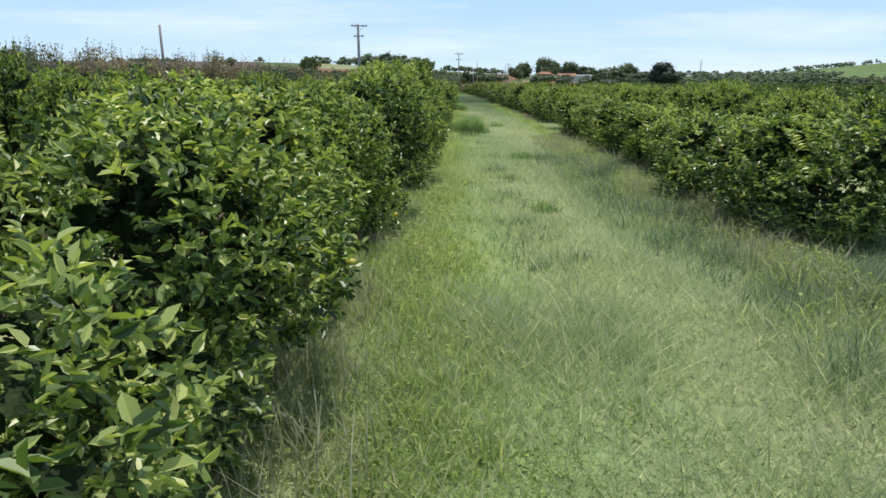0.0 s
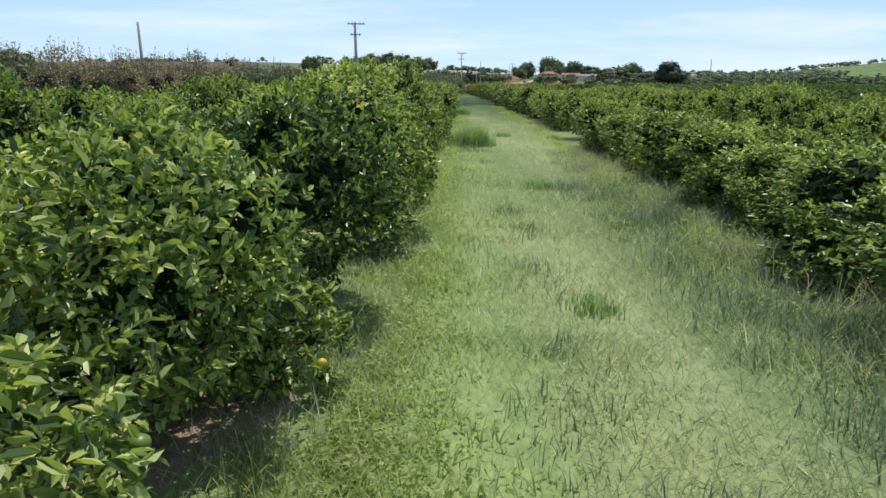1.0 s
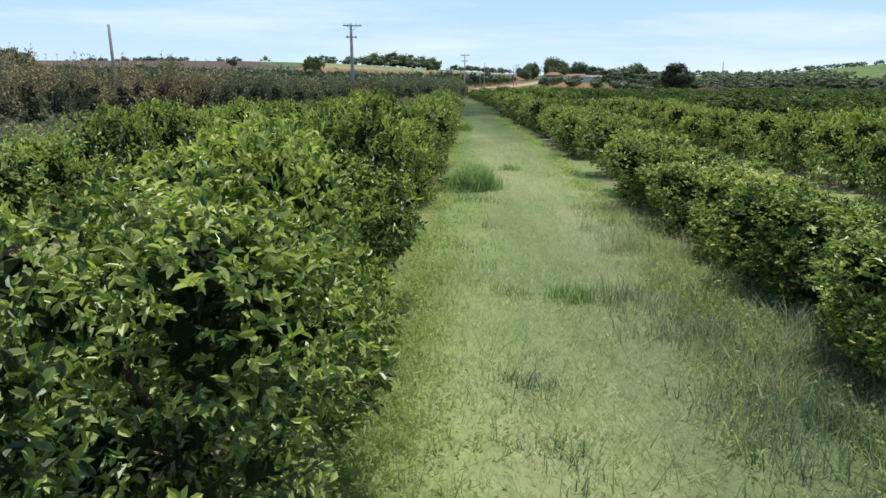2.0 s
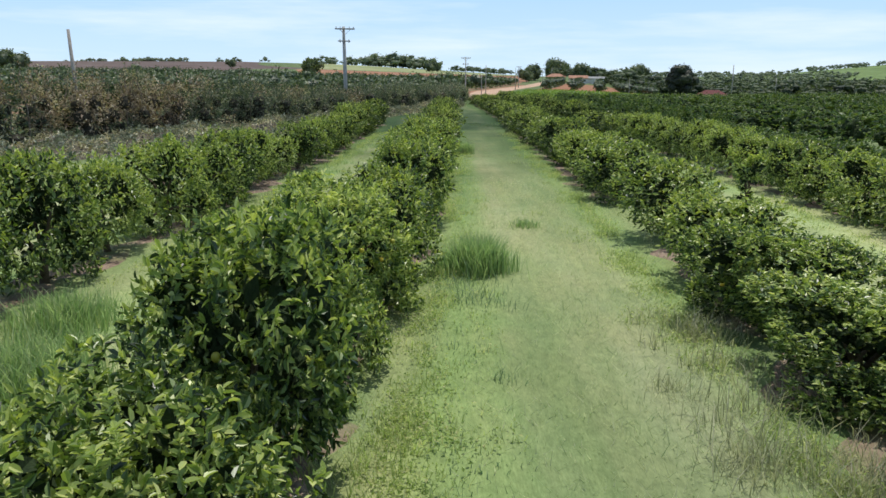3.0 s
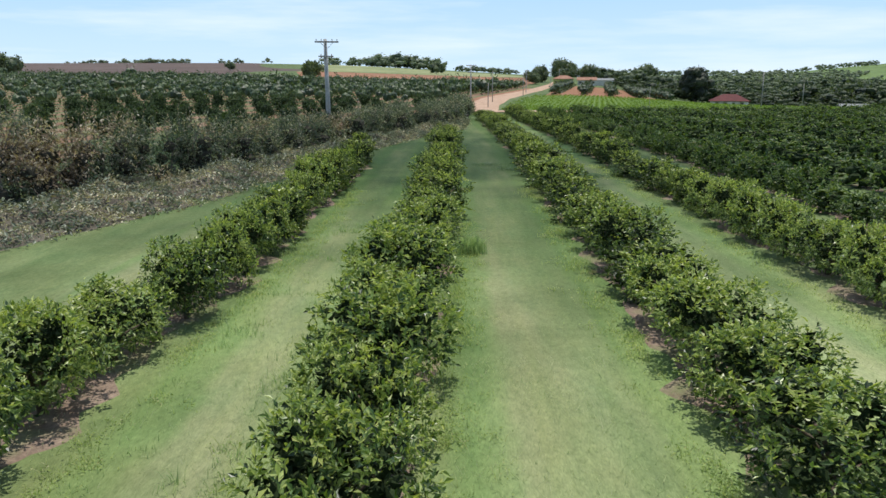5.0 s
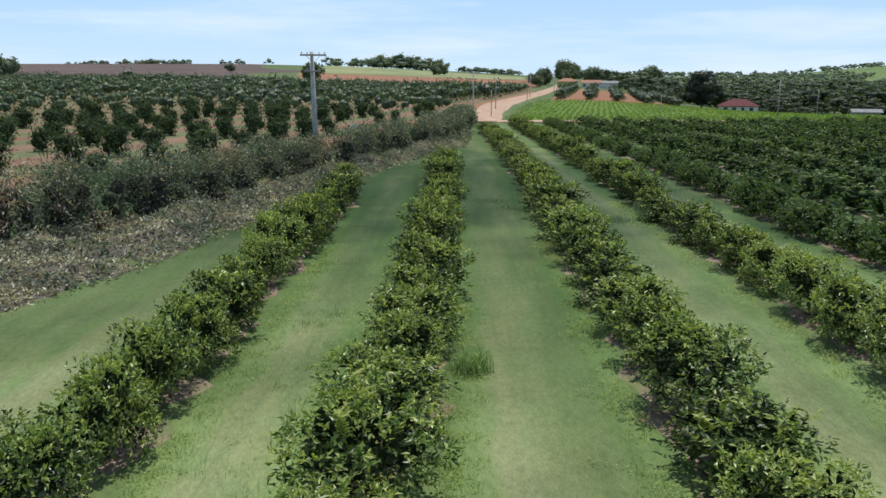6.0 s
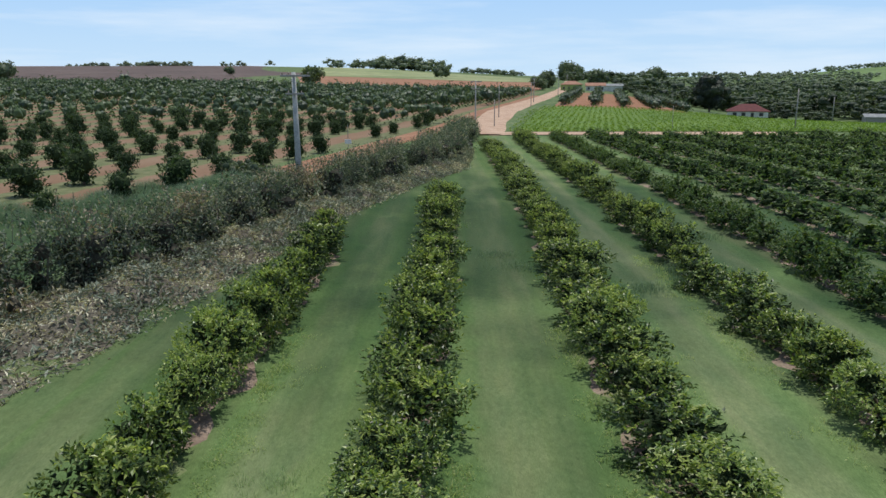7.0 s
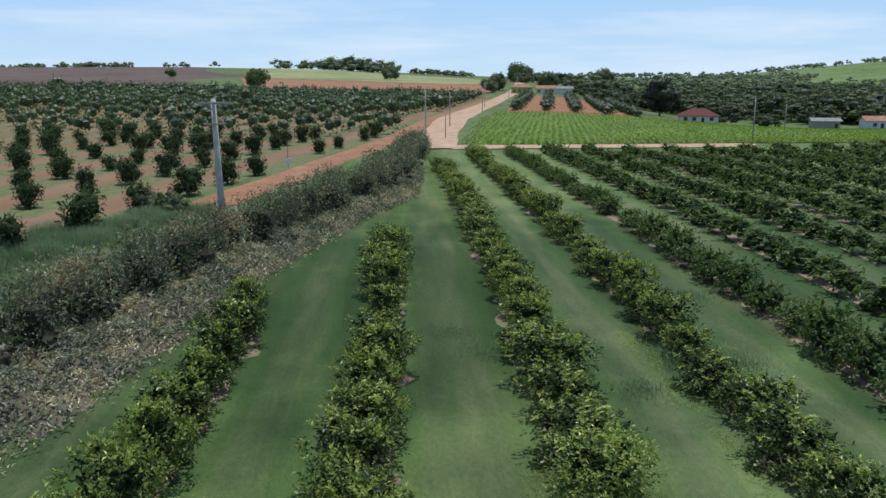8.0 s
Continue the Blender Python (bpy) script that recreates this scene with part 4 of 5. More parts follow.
grass_tuft(3.1, 37.5, 0.45, 0.3, 160, 36, "small spreading clump of grass in the alley")
grass_tuft(1.8, 94.6, 1.2, 0.4, 500, 37, "dark green patch of grass in the alley")
grass_tuft(0.9, 48.5, 0.4, 0.25, 200, 38, "low dark clump of grass in the alley")
grass_tuft(1.9, 12.6, 0.3, 0.26, 160, 39, "small pale seeding weed in the alley")
spots = np.random.default_rng(77)
WEED_SPOTS = [(row_x(1, y) + 0.6 - 1.75 - spots.gamma(1.3, 0.35), y, spots.uniform(0.25, 0.6)) for y in spots.uniform(7.5, 27, 34)]
for k, (gx, gy, tall) in enumerate([(-1.2, 4.3, 0.5), (-0.95, 5.3, 0.75), (-1.35, 3.6, 0.4), (-0.7, 9.6, 0.5), (4.35, 10.6, 0.6), (4.6, 12.4, 0.7), (4.25, 14.6, 0.55), (4.5, 17.3, 0.5), (4.4, 20.5, 0.5), (4.7, 24.0, 0.5), (5.0, 27.5, 0.45)] + WEED_SPOTS):
    g = np.random.default_rng(240 + k)
    q = g.normal(0, 0.2, (150, 2))
    v, f = blades(np.stack([q[:, 0], q[:, 1], np.full(150, -0.02)], 1), tall * 0.75 * g.uniform(0.3, 1.0, 150), g.uniform(0.004, 0.011, 150), g.uniform(0.3, 1.3, 150), g)
    dry_weed = new("dry_weed", mesh_of("dry_weed", v, f, GREY_WEED))
    dry_weed.location = (gx, gy, 0)
    tagged(dry_weed, "dry grey-brown weed clump at the foot of the trees", "weed", "dry weed clumps", "stuff")
for k in range(26):
    gy = 95 + 0.95 * k
    gx = -26.6 + 0.46 * (gy - 95) + (2.6, -1.4, 0.6, -3.2)[k % 4] * (1.0 if gy < 112 else 0.55)
    grass_tuft(gx, gy, 2.0, (1.25, 0.8, 1.05)[k % 3], 1300, 140 + k, "patch of tall blue-green grass behind the hedge", BLUE_BLADE)
for k, (gx, gy, wide, tall) in enumerate([(13.6, 83.4, 1.0, 0.7), (13.3, 82.2, 1.2, 0.8), (13.2, 81.0, 1.0, 0.7), (16.2, 91.0, 1.5, 0.45), (4.3, 86.2, 1.4, 0.22), (5.3, 83.6, 1.5, 0.2), (10.6, 79.6, 1.2, 0.25), (15.2, 81.9, 1.4, 0.3)]):
    grass_tuft(gx, gy, wide, tall, 600, 160 + k, "dark blue-green patch of weeds and grass between the rows", BLUE_BLADE)

# ---- hedge of half-dry trees and the cut brush beside it ----
def hedge():
    rng = np.random.default_rng(51)
    b, d, fc, sz = [], [], [], []
    stems, core, girth = [], [], []
    y = -15.0
    while y < 178:
        x = hedge_x(y)
        tall = np.interp(y, [-20, 45, 60, 67, 75, 82, 88, 94, 102, 112, 126, 150, 180], [4.9, 4.8, 4.4, 4.3, 4.2, 3.7, 3.1, 2.9, 3.1, 3.4, 3.3, 3.3, 3.0]) * rng.uniform(0.84, 1.06) * (1 + 0.2 * noise.noise((y * 0.3, 0.0, 5.0)))
        spread = rng.uniform(0.8, 1.5)
        dense = np.interp(y, [0, 70, 78, 96, 102, 180], [0.9, 1.0, 0.95, 0.9, 1.05, 1.05])
        cx, cy = x + rng.normal(0, 0.7), y + rng.normal(0, 0.3)
        stems.append(tube([(cx, cy, -0.1), (cx + rng.normal(0, 0.2), cy + rng.normal(0, 0.2), tall * 0.5), (cx + rng.normal(0, 0.5), cy + rng.normal(0, 0.5), tall * 0.97)], [0.06, 0.04, 0.012], 5))
        for _ in range(2):
            a, z = rng.uniform(0, 2 * np.pi), tall * rng.uniform(0.25, 0.7)
            stems.append(tube([(cx, cy, z), (cx + np.cos(a) * 0.9, cy + np.sin(a) * 0.9, z + rng.uniform(0.4, 1.2))], [0.025, 0.008], 4))
        near_view = 45 < y < 130
        for q in (0.14, 0.34, 0.56, 0.79):
            centre = np.array((cx + rng.normal(0, 0.4), cy + rng.normal(0, 0.25), tall * q * rng.uniform(0.9, 1.08)))
            r = rng.uniform(0.76, 1.05) * spread * (1.02 - 0.3 * q)
            if q < 0.7:
                core.append(centre)
                girth.append(r)
            n = int((250 if near_view else 100) * dense * (0.8 if q > 0.7 else 1.0))
            a = unit(rng.normal(0, 1, (n, 3)))
            p = centre + a * (r * rng.uniform(0.5, 1.22, n) ** 0.8)[:, None] * [1, 1, 1.1]
            p[:, 2] = np.maximum(p[:, 2], rng.uniform(0.05, 0.3, n))
            b.append(p)
            d.append(a + rng.normal(0, 0.8, (n, 3)))
            fc.append(a * 0.5 + np.array([0, 0, 0.7]) + rng.normal(0, 0.7, (n, 3)))
            sz.append(rng.uniform(0.11, 0.29, n) * (1 if near_view else 1.5))
        for _ in range(3):  # thin shoots that stand above the bushes
            a, top = rng.uniform(0, 2 * np.pi), tall * rng.uniform(0.96, 1.16)
            foot = np.array((cx + 0.6 * spread * np.cos(a), cy + 0.5 * np.sin(a), tall * 0.7))
            head = foot + [rng.normal(0, 0.12), rng.normal(0, 0.12), top - tall * 0.7]
            stems.append(tube([foot, (foot + head) / 2 + rng.normal(0, 0.04, 3), head], [0.016, 0.011, 0.005], 3))
            w = rng.uniform(0.25, 1.0, 14)[:, None]
            b.append(foot * (1 - w) + head * w)
            d.append(rng.normal(0, 0.8, (14, 3)) + [0, 0, 0.3])
            fc.append(np.array([0, 0, 0.6]) + rng.normal(0, 0.6, (14, 3)))
            sz.append(rng.uniform(0.08, 0.2, 14))
        n = 60  # loose twigs that stick out beside the bushes
        a = rng.uniform(0, 2 * np.pi, n)
        q = spread * rng.uniform(0.2, 1.6, n)
        b.append(np.stack([cx + q * np.cos(a), cy + q * np.sin(a), tall * rng.uniform(0.1, 0.95, n)], 1))
        d.append(rng.normal(0, 0.6, (n, 3)) + [0, 0, 0.6])
        fc.append(np.array([0, 0, 0.6]) + rng.normal(0, 0.7, (n, 3)))
        sz.append(rng.uniform(0.08, 0.2, n))
        y += 0.82
    b, d, fc, sz = map(np.concatenate, (b, d, fc, sz))
    thing = new("hedge")
    # Lumps added to make the hedge opaque, in a colour that holds its inner shade.
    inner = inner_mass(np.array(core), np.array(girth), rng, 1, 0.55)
    # whole stretches have died off and turned red-brown, more so in the upper half and at the older end
    died = np.array([noise.noise((q[0] * 0.22, q[1] * 0.22, q[2] * 0.3)) for q in b]) + np.interp(b[:, 2], [0.3, 2.6], [-0.22, 0.2])
    died += np.interp(b[:, 1], [60, 76, 84, 96, 104, 116], [0.12, 0.08, -0.15, -0.02, -0.3, -0.45])
    dry_leaf = np.repeat(died > rng.uniform(-0.04, 0.42, len(b)), 2)
    part("foliage", crown_mesh("foliage", leaf_arrays(b, d, unit(fc), sz, sz * rng.uniform(0.25, 0.5, len(sz))), inner, HEDGE, HEDGE_SHADE, dry_leaf, DRY_HEDGE), thing)
    part("stems", mesh_of("stems", *joined(stems), DRY_WOOD), thing, "bare grey stems and branches")
    tagged(thing, "tall half-dry grey-brown and green hedge along the orchard edge", "hedge", kind="stuff")


BRUSH_RIGHT = ([30, 44, 52, 59, 65, 69, 78, 86, 97, 114, 126, 150], [-32.3, -24.5, -17.6, -14.2, -12, -10.6, -8.7, -7.2, -5.4, -0.8, 3.6, 4.9])


def heap_height(x, y):
    """How high the cut brush lies."""
    left, right = hedge_x(y) - 0.5, np.interp(y, *BRUSH_RIGHT)
    s = np.clip((x - left) / (right - left), 0, 1)
    lump = np.array([0.55 + 0.9 * noise.noise((p * 0.45, q * 0.45, 1.0)) + 0.6 * noise.noise((p * 1.3, q * 1.3, 4.0)) + 0.3 * noise.noise((p * 3.1, q * 3.1, 2.0)) for p, q in zip(x, y)])
    return np.sin(np.pi * s) ** 0.7 * np.clip(lump, 0.0, 1.6) * 0.8, lump, s


def brush():
    rng = np.random.default_rng(53)
    thing = new("brush_pile")
    ys = np.arange(30, 150, 0.42)
    s = np.linspace(0.0, 1.0, 22)
    gy = np.repeat(ys[:, None], len(s), 1)
    gx = (hedge_x(ys) - 0.5)[:, None] * (1 - s) + np.interp(ys, *BRUSH_RIGHT)[:, None] * s
    gz = heap_height(gx.ravel(), gy.ravel())[0]
    i, j = np.meshgrid(np.arange(len(s) - 1), np.arange(len(ys) - 1))
    k = (j * len(s) + i).ravel()
    part("heap", mesh_of("heap", np.stack([gx.ravel(), gy.ravel(), gz - 0.08], 1), np.stack([k, k + 1, k + len(s) + 1, k + len(s)], 1), LITTER, True), thing)
    n = 92000
    y = rng.uniform(31, 149, n)
    q = rng.beta(1.1, 1.1, n)
    x = (hedge_x(y) - 0.5) * (1 - q) + np.interp(y, *BRUSH_RIGHT) * q + rng.normal(0, 0.25, n)
    top, lump, q = heap_height(x, y)
    keep = lump > rng.uniform(-0.5, 0.45, n) * (q > 0.75)
    b = np.stack([x, y, np.maximum(top + rng.uniform(-0.06, 0.13, n), 0.01)], 1)[keep]
    n = len(b)
    d = rng.normal(0, 1, (n, 3)) * np.array([1, 1, 0.7])
    fc = unit(np.array([0, 0, 0.8]) + rng.normal(0, 0.55, (n, 3)))
    sz = rng.uniform(0.1, 0.32, n)
    green = np.array([noise.noise((p[0] * 0.6, p[1] * 0.6, 7.0)) for p in b]) + rng.normal(0, 0.2, n) > 0.02
    part("dead_leaves", mesh_of("dead_leaves", *leaf_arrays(b[~green], d[~green], fc[~green], sz[~green] * 0.9, sz[~green] * 0.3), DEAD), thing)
    part("wilted_leaves", mesh_of("wilted_leaves", *leaf_arrays(b[green] + [0, 0, 0.08], d[green], fc[green], sz[green] * 1.1, sz[green] * 0.4), WILTED), thing, "wilted grey-green leaves")
    sticks = []
    for _ in range(700):
        p = b[rng.integers(0, n)]
        a, ln = rng.uniform(0, 2 * np.pi), rng.uniform(0.4, 1.2)
        e = p + np.array([np.cos(a) * ln, np.sin(a) * ln, rng.uniform(-0.05, 0.35)])
        e[2] = max(e[2], 0.03)
        sticks.append(tube([p + [0, 0, 0.03], (p + e) / 2 + rng.normal(0, 0.06, 3) + [0, 0, 0.06], e], [0.022, 0.016, 0.006], 4))
    part("sticks", mesh_of("sticks", *joined(sticks), DRY_WOOD), thing)
    tagged(thing, "long heap of cut grey-brown branches and dead leaves", "brush", kind="stuff")


hedge()
brush()

# ---- the young orchard beyond the road ----
def young_tree_arrays(seed, sprigs=150, leaf=0.28, shoots=1):
    g = np.random.default_rng(seed)
    v, f, c, r, _ = crown_arrays(g, 1.25, 1.25, 2.45, 14, sprigs, leaf, 4, shoots, 0.16)
    return v, f, c, r, g


def young_tree(seed):
    thing = new("young_fruit_tree")
    v, f, c, r, g = young_tree_arrays(seed)
    part("crown", crown_mesh("crown", (v, f), inner_mass(c, r, g, 1, 0.84), YOUNG, CROWN_SHADE), thing)
    part("trunk", mesh_of("trunk", *joined(trunk_pieces(g, c[:4], 0.09, 0.6)), BARK, True), thing)
    return tagged(thing, "round dark green young fruit tree on red soil", "tree", "trees of the young orchard")


young = [young_tree(91 + k) for k in range(5)]
small = []
for k in range(4):
    v, f, c, r, g = young_tree_arrays(191 + k, 9, 0.8, 0)
    iv, jf = inner_mass(c[-3:], np.maximum(r[-3:], 0.95), g, 1, 1.0)
    small.append((np.concatenate([v, iv]), np.concatenate([f, jf + len(v)])))
sv, sf, so = [], [], 0
singles, used = 0, set()
rng = np.random.default_rng(8)
for k in np.arange(-4, 43, 0.5):
    half = k != int(k)
    y = 66 + rng.uniform(0, 5) if not half else 300 + rng.uniform(0, 5)
    while y < 458:
        y += rng.uniform(6.6, 9.4) if y < 290 else rng.uniform(5.6, 8.0)
        x = -18.4 + 0.205 * (y - 127) - 10.3 * k + rng.normal(0, 0.45)
        edge = np.interp(y, [60, 122, 190, 204, 265, 426, 565], [-31, -18.4, -4.6, -1.5, 7.5, 39, 70])
        if x < -0.68 * y - 5 or x > edge or rng.uniform() < 0.06 or (abs(x + 11.4) < 2.2 and 140 < y < 161):
            continue
        s = rng.uniform(0.76, 1.08) * (1.5 if rng.uniform() < 0.03 else 1)
        s *= np.interp(y, [110, 200, 300, 450], [1.0, 1.1, 1.25, 1.2])
        m = Matrix.LocRotScale((x, y, height(x, y) + 0.08), Euler((0, 0, rng.uniform(0, 6.28))), (s, s, s * rng.uniform(0.95, 1.22)))
        if k < 8 and 70 < y < 205 and singles < 200:
            singles += 1
            src = young[rng.integers(0, 5)]
            if src.name in used:
                copy_thing(src, m)
            else:
                used.add(src.name)
                src.matrix_basis = m
                src.scale = m.to_scale()
        else:
            fv, ff = small[rng.integers(0, 4)]
            mm = np.array(m)
            sv.append(fv @ mm[:3, :3].T + mm[:3, 3])
            sf.append(ff + so)
            so += len(fv)
tagged(new("young_orchard", mesh_of("young_orchard", np.concatenate(sv), np.concatenate(sf), YOUNG)), "far rows of round dark green young fruit trees", "orchard", kind="stuff")

# ---- the crop field's plants ----
rng = np.random.default_rng(61)
n = 26000
y = 184 + (318 - 184) * rng.uniform(0, 1, n) ** 1.5
x = rng.uniform(0, 1, n)
xl = np.interp(y, [184, 204, 265, 300, 322], [13, 15, 24, 33, 92])
xr = np.interp(y, [184, 204, 265, 300, 322], [130, 150, 175, 170, 165])
x = xl + (xr - xl) * x
x = np.round((x - 0.2 * y) / 1.4) * 1.4 + 0.2 * y + rng.normal(0, 0.22, n)
b = np.stack([x, y, land(x, y) + rng.uniform(0.08, 0.3, n)], 1)
sz = rng.uniform(0.35, 0.6, n)
v, f = leaf_arrays(b, rng.normal(0, 1, (n, 3)) * [1, 1, 0.4] + [0, 0, 0.3], unit(rng.normal(0, 0.4, (n, 3)) + [0, 0, 1]), sz, sz * 0.6)
tagged(new("crop_plants", mesh_of("crop_plants", v, f, CROP)), "knee-high bright green crop plants in close rows", "crop", kind="stuff")


# ---- larger trees and woods ----
def broad_crown(seed, radius, low, top, clumps, leaves, leaf):
    """Crown of leaf clumps with an uneven outline and gaps."""
    g = np.random.default_rng(seed)
    c = []
    for _ in range(clumps):
        d = g.normal(0, 1, 3)
        d /= np.linalg.norm(d)
        q = g.uniform(0.35, 0.85)
        c.append((d[0] * radius * q, d[1] * radius * q, (low + top) / 2 + d[2] * (top - low) / 2 * q))
    c = np.array(c)
    r = radius * g.uniform(0.26, 0.42, clumps)
    w = g.integers(0, clumps, leaves)
    d = unit(g.normal(0, 1, (leaves, 3)))
    b = c[w] + d * (r[w] * g.uniform(0.7, 1.05, leaves))[:, None]
    sz = leaf * g.uniform(0.7, 1.3, leaves)
    v, f = leaf_arrays(b, d + g.normal(0, 0.8, d.shape), unit(d + [0, 0, 0.6] + g.normal(0, 0.4, d.shape)), sz, sz * 0.6)
    return v, f, c, r


def broad_tree(name, seed, x, y, radius, top, low, mat, label, leaves=1500, leaf=None, clumps=26):
    thing = new(name)
    leaf = leaf or radius * 0.16
    v, f, c, r = broad_crown(seed, radius, low, top, clumps, leaves, leaf)
    g = np.random.default_rng(seed)
    part("crown", crown_mesh("crown", (v, f), inner_mass(c, r, g, 2, 0.8), mat, mat), thing)
    part("trunk", mesh_of("trunk", *joined(trunk_pieces(g, c[:5], top * 0.022, max(low * 1.2, top * 0.25))), BARK, True), thing)
    thing.location = (x, y, height(x, y) - 0.1)
    return tagged(thing, label, "tree")


broad_tree("tree", 301, 112.9, 376, 7.1, 16.6, 2.4, WOODS_DARK, "large round very dark green tree beside the red-roofed house", 6400, 0.6, 70)
for k, (sx, sy, wide, tall) in enumerate([(-19.2, 119.6, 1.3, 1.7), (-17.2, 118.6, 1.0, 1.9), (-16.4, 117.2, 1.2, 1.5)]):
    broad_tree("shrub", 320 + k, sx, sy, wide, tall, 0.25, WOODS, "low wild shrub among tall grass behind the hedge", 420, 0.22)
broad_tree("tree", 302, -77, 484, 6.6, 11.5, 2.2, WOODS, "broad rounded green tree standing alone on the rise", 1800, 1.5)
broad_tree("tree", 303, -156, 600, 4.4, 6.5, 2.0, WOODS, "small dark lone tree on the ploughed field", 700)
broad_tree("tree", 304, 136, 900, 17, 18.0, 3.0, WOODS, "tall broad tree behind the farmhouse", 2600, 2.0)
broad_tree("tree", 305, -6, 700, 8.0, 10.0, 2.0, WOODS, "rounded tree at the edge of the red field", 900)
broad_tree("tree", 306, 228, 900, 15, 23, 5.0, WOODS, "broad green tree with a spreading crown", 2200, 1.8)
broad_tree("tree", 307, 101, 560, 8.0, 11.0, 2.0, WOODS, "rounded tree beside the dirt road", 1000)
broad_tree("tree", 308, 57, 520, 6.5, 9.0, 1.5, WOODS, "rounded tree beside the dirt road", 1000)
broad_tree("tree", 309, 66, 550, 7.0, 10.5, 1.5, WOODS, "rounded tree beside the dirt road", 1000)
broad_tree("tree", 310, -268, 500, 12, 13.0, 2.0, WOODS, "dark spreading tree at the far edge of the young orchard", 1500, 1.4)


def woods(name, seed, spots, mat, label, leaves=130):
    """spots: x0, x1, y0, y1, how many, least and greatest height."""
    g = np.random.default_rng(seed)
    shapes = []
    for k in range(5):
        v, f, c, r = broad_crown(seed + 7 + k, 1.0, 0.1, 1.9, 7, leaves, 0.21)
        iv, jf = inner_mass(c, r, g, 1, 0.84)
        shapes.append((np.concatenate([v, iv]), np.concatenate([f, jf + len(v)])))
    vs, fs, o = [], [], 0
    for x0, x1, y0, y1, count, h0, h1 in spots:
        for _ in range(count):
            x, y, h = g.uniform(x0, x1), g.uniform(y0, y1), g.uniform(h0, h1)
            fv, ff = shapes[g.integers(0, 5)]
            a = g.uniform(0, 6.28)
            rot = np.array([[np.cos(a), -np.sin(a), 0], [np.sin(a), np.cos(a), 0], [0, 0, 1]])
            wide = h * g.uniform(0.6, 1.05)
            vs.append((fv * [wide, wide, h / 1.95]) @ rot.T + [x, y, height(x, y)])
            fs.append(ff + o)
            o += len(fv)
    ob = new(name, mesh_of(name, np.concatenate(vs), np.concatenate(fs), mat))
    tagged(ob, label, "woods", kind="stuff")


# The far_woods material carries the haze of distance in its base colour.
woods("woods", 401, [(118, 200, 428, 480, 60, 6, 10), (186, 340, 368, 435, 120, 9, 14), (106, 150, 480, 560, 30, 5, 8), (160, 240, 372, 400, 26, 6, 10), (118, 150, 344, 360, 14, 3, 5)], EVERGREEN, "dense dark green woodland behind the farm buildings")
woods("valley_woods", 403, [(120, 300, 470, 600, 120, 5, 13), (250, 460, 450, 640, 150, 6, 15), (160, 460, 640, 820, 150, 7, 16), (330, 600, 820, 1000, 150, 9, 14), (120, 260, 700, 860, 80, 7, 11)], VALLEY, "olive green woodland filling the valley")
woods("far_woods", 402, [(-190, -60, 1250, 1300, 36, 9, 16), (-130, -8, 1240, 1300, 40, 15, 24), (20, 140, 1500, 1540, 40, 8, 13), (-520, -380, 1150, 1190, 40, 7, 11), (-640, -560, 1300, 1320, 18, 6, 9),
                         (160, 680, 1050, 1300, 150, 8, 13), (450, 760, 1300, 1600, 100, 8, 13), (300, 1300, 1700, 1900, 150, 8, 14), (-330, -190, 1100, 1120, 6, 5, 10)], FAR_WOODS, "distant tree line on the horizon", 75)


# Planted rows on the farm's red plot.
rng = np.random.default_rng(66)
sv, sf, so = [], [], 0
for k in range(5):
    y = 306
    while y < 462:
        y += rng.uniform(2.2, 2.9)
        x = 40 + 0.2 * (y - 306) + 10.5 * k + rng.normal(0, 0.3)
        s = rng.uniform(0.9, 1.35)
        fv, ff = small[rng.integers(0, 4)]
        sv.append(fv * s + [x, y, height(x, y) + 0.05])
        sf.append(ff + so)
        so += len(fv)
tagged(new("plot_rows", mesh_of("plot_rows", np.concatenate(sv), np.concatenate(sf), YOUNG)), "dark green bushy rows on the farm's red plot", "bushes", kind="stuff")


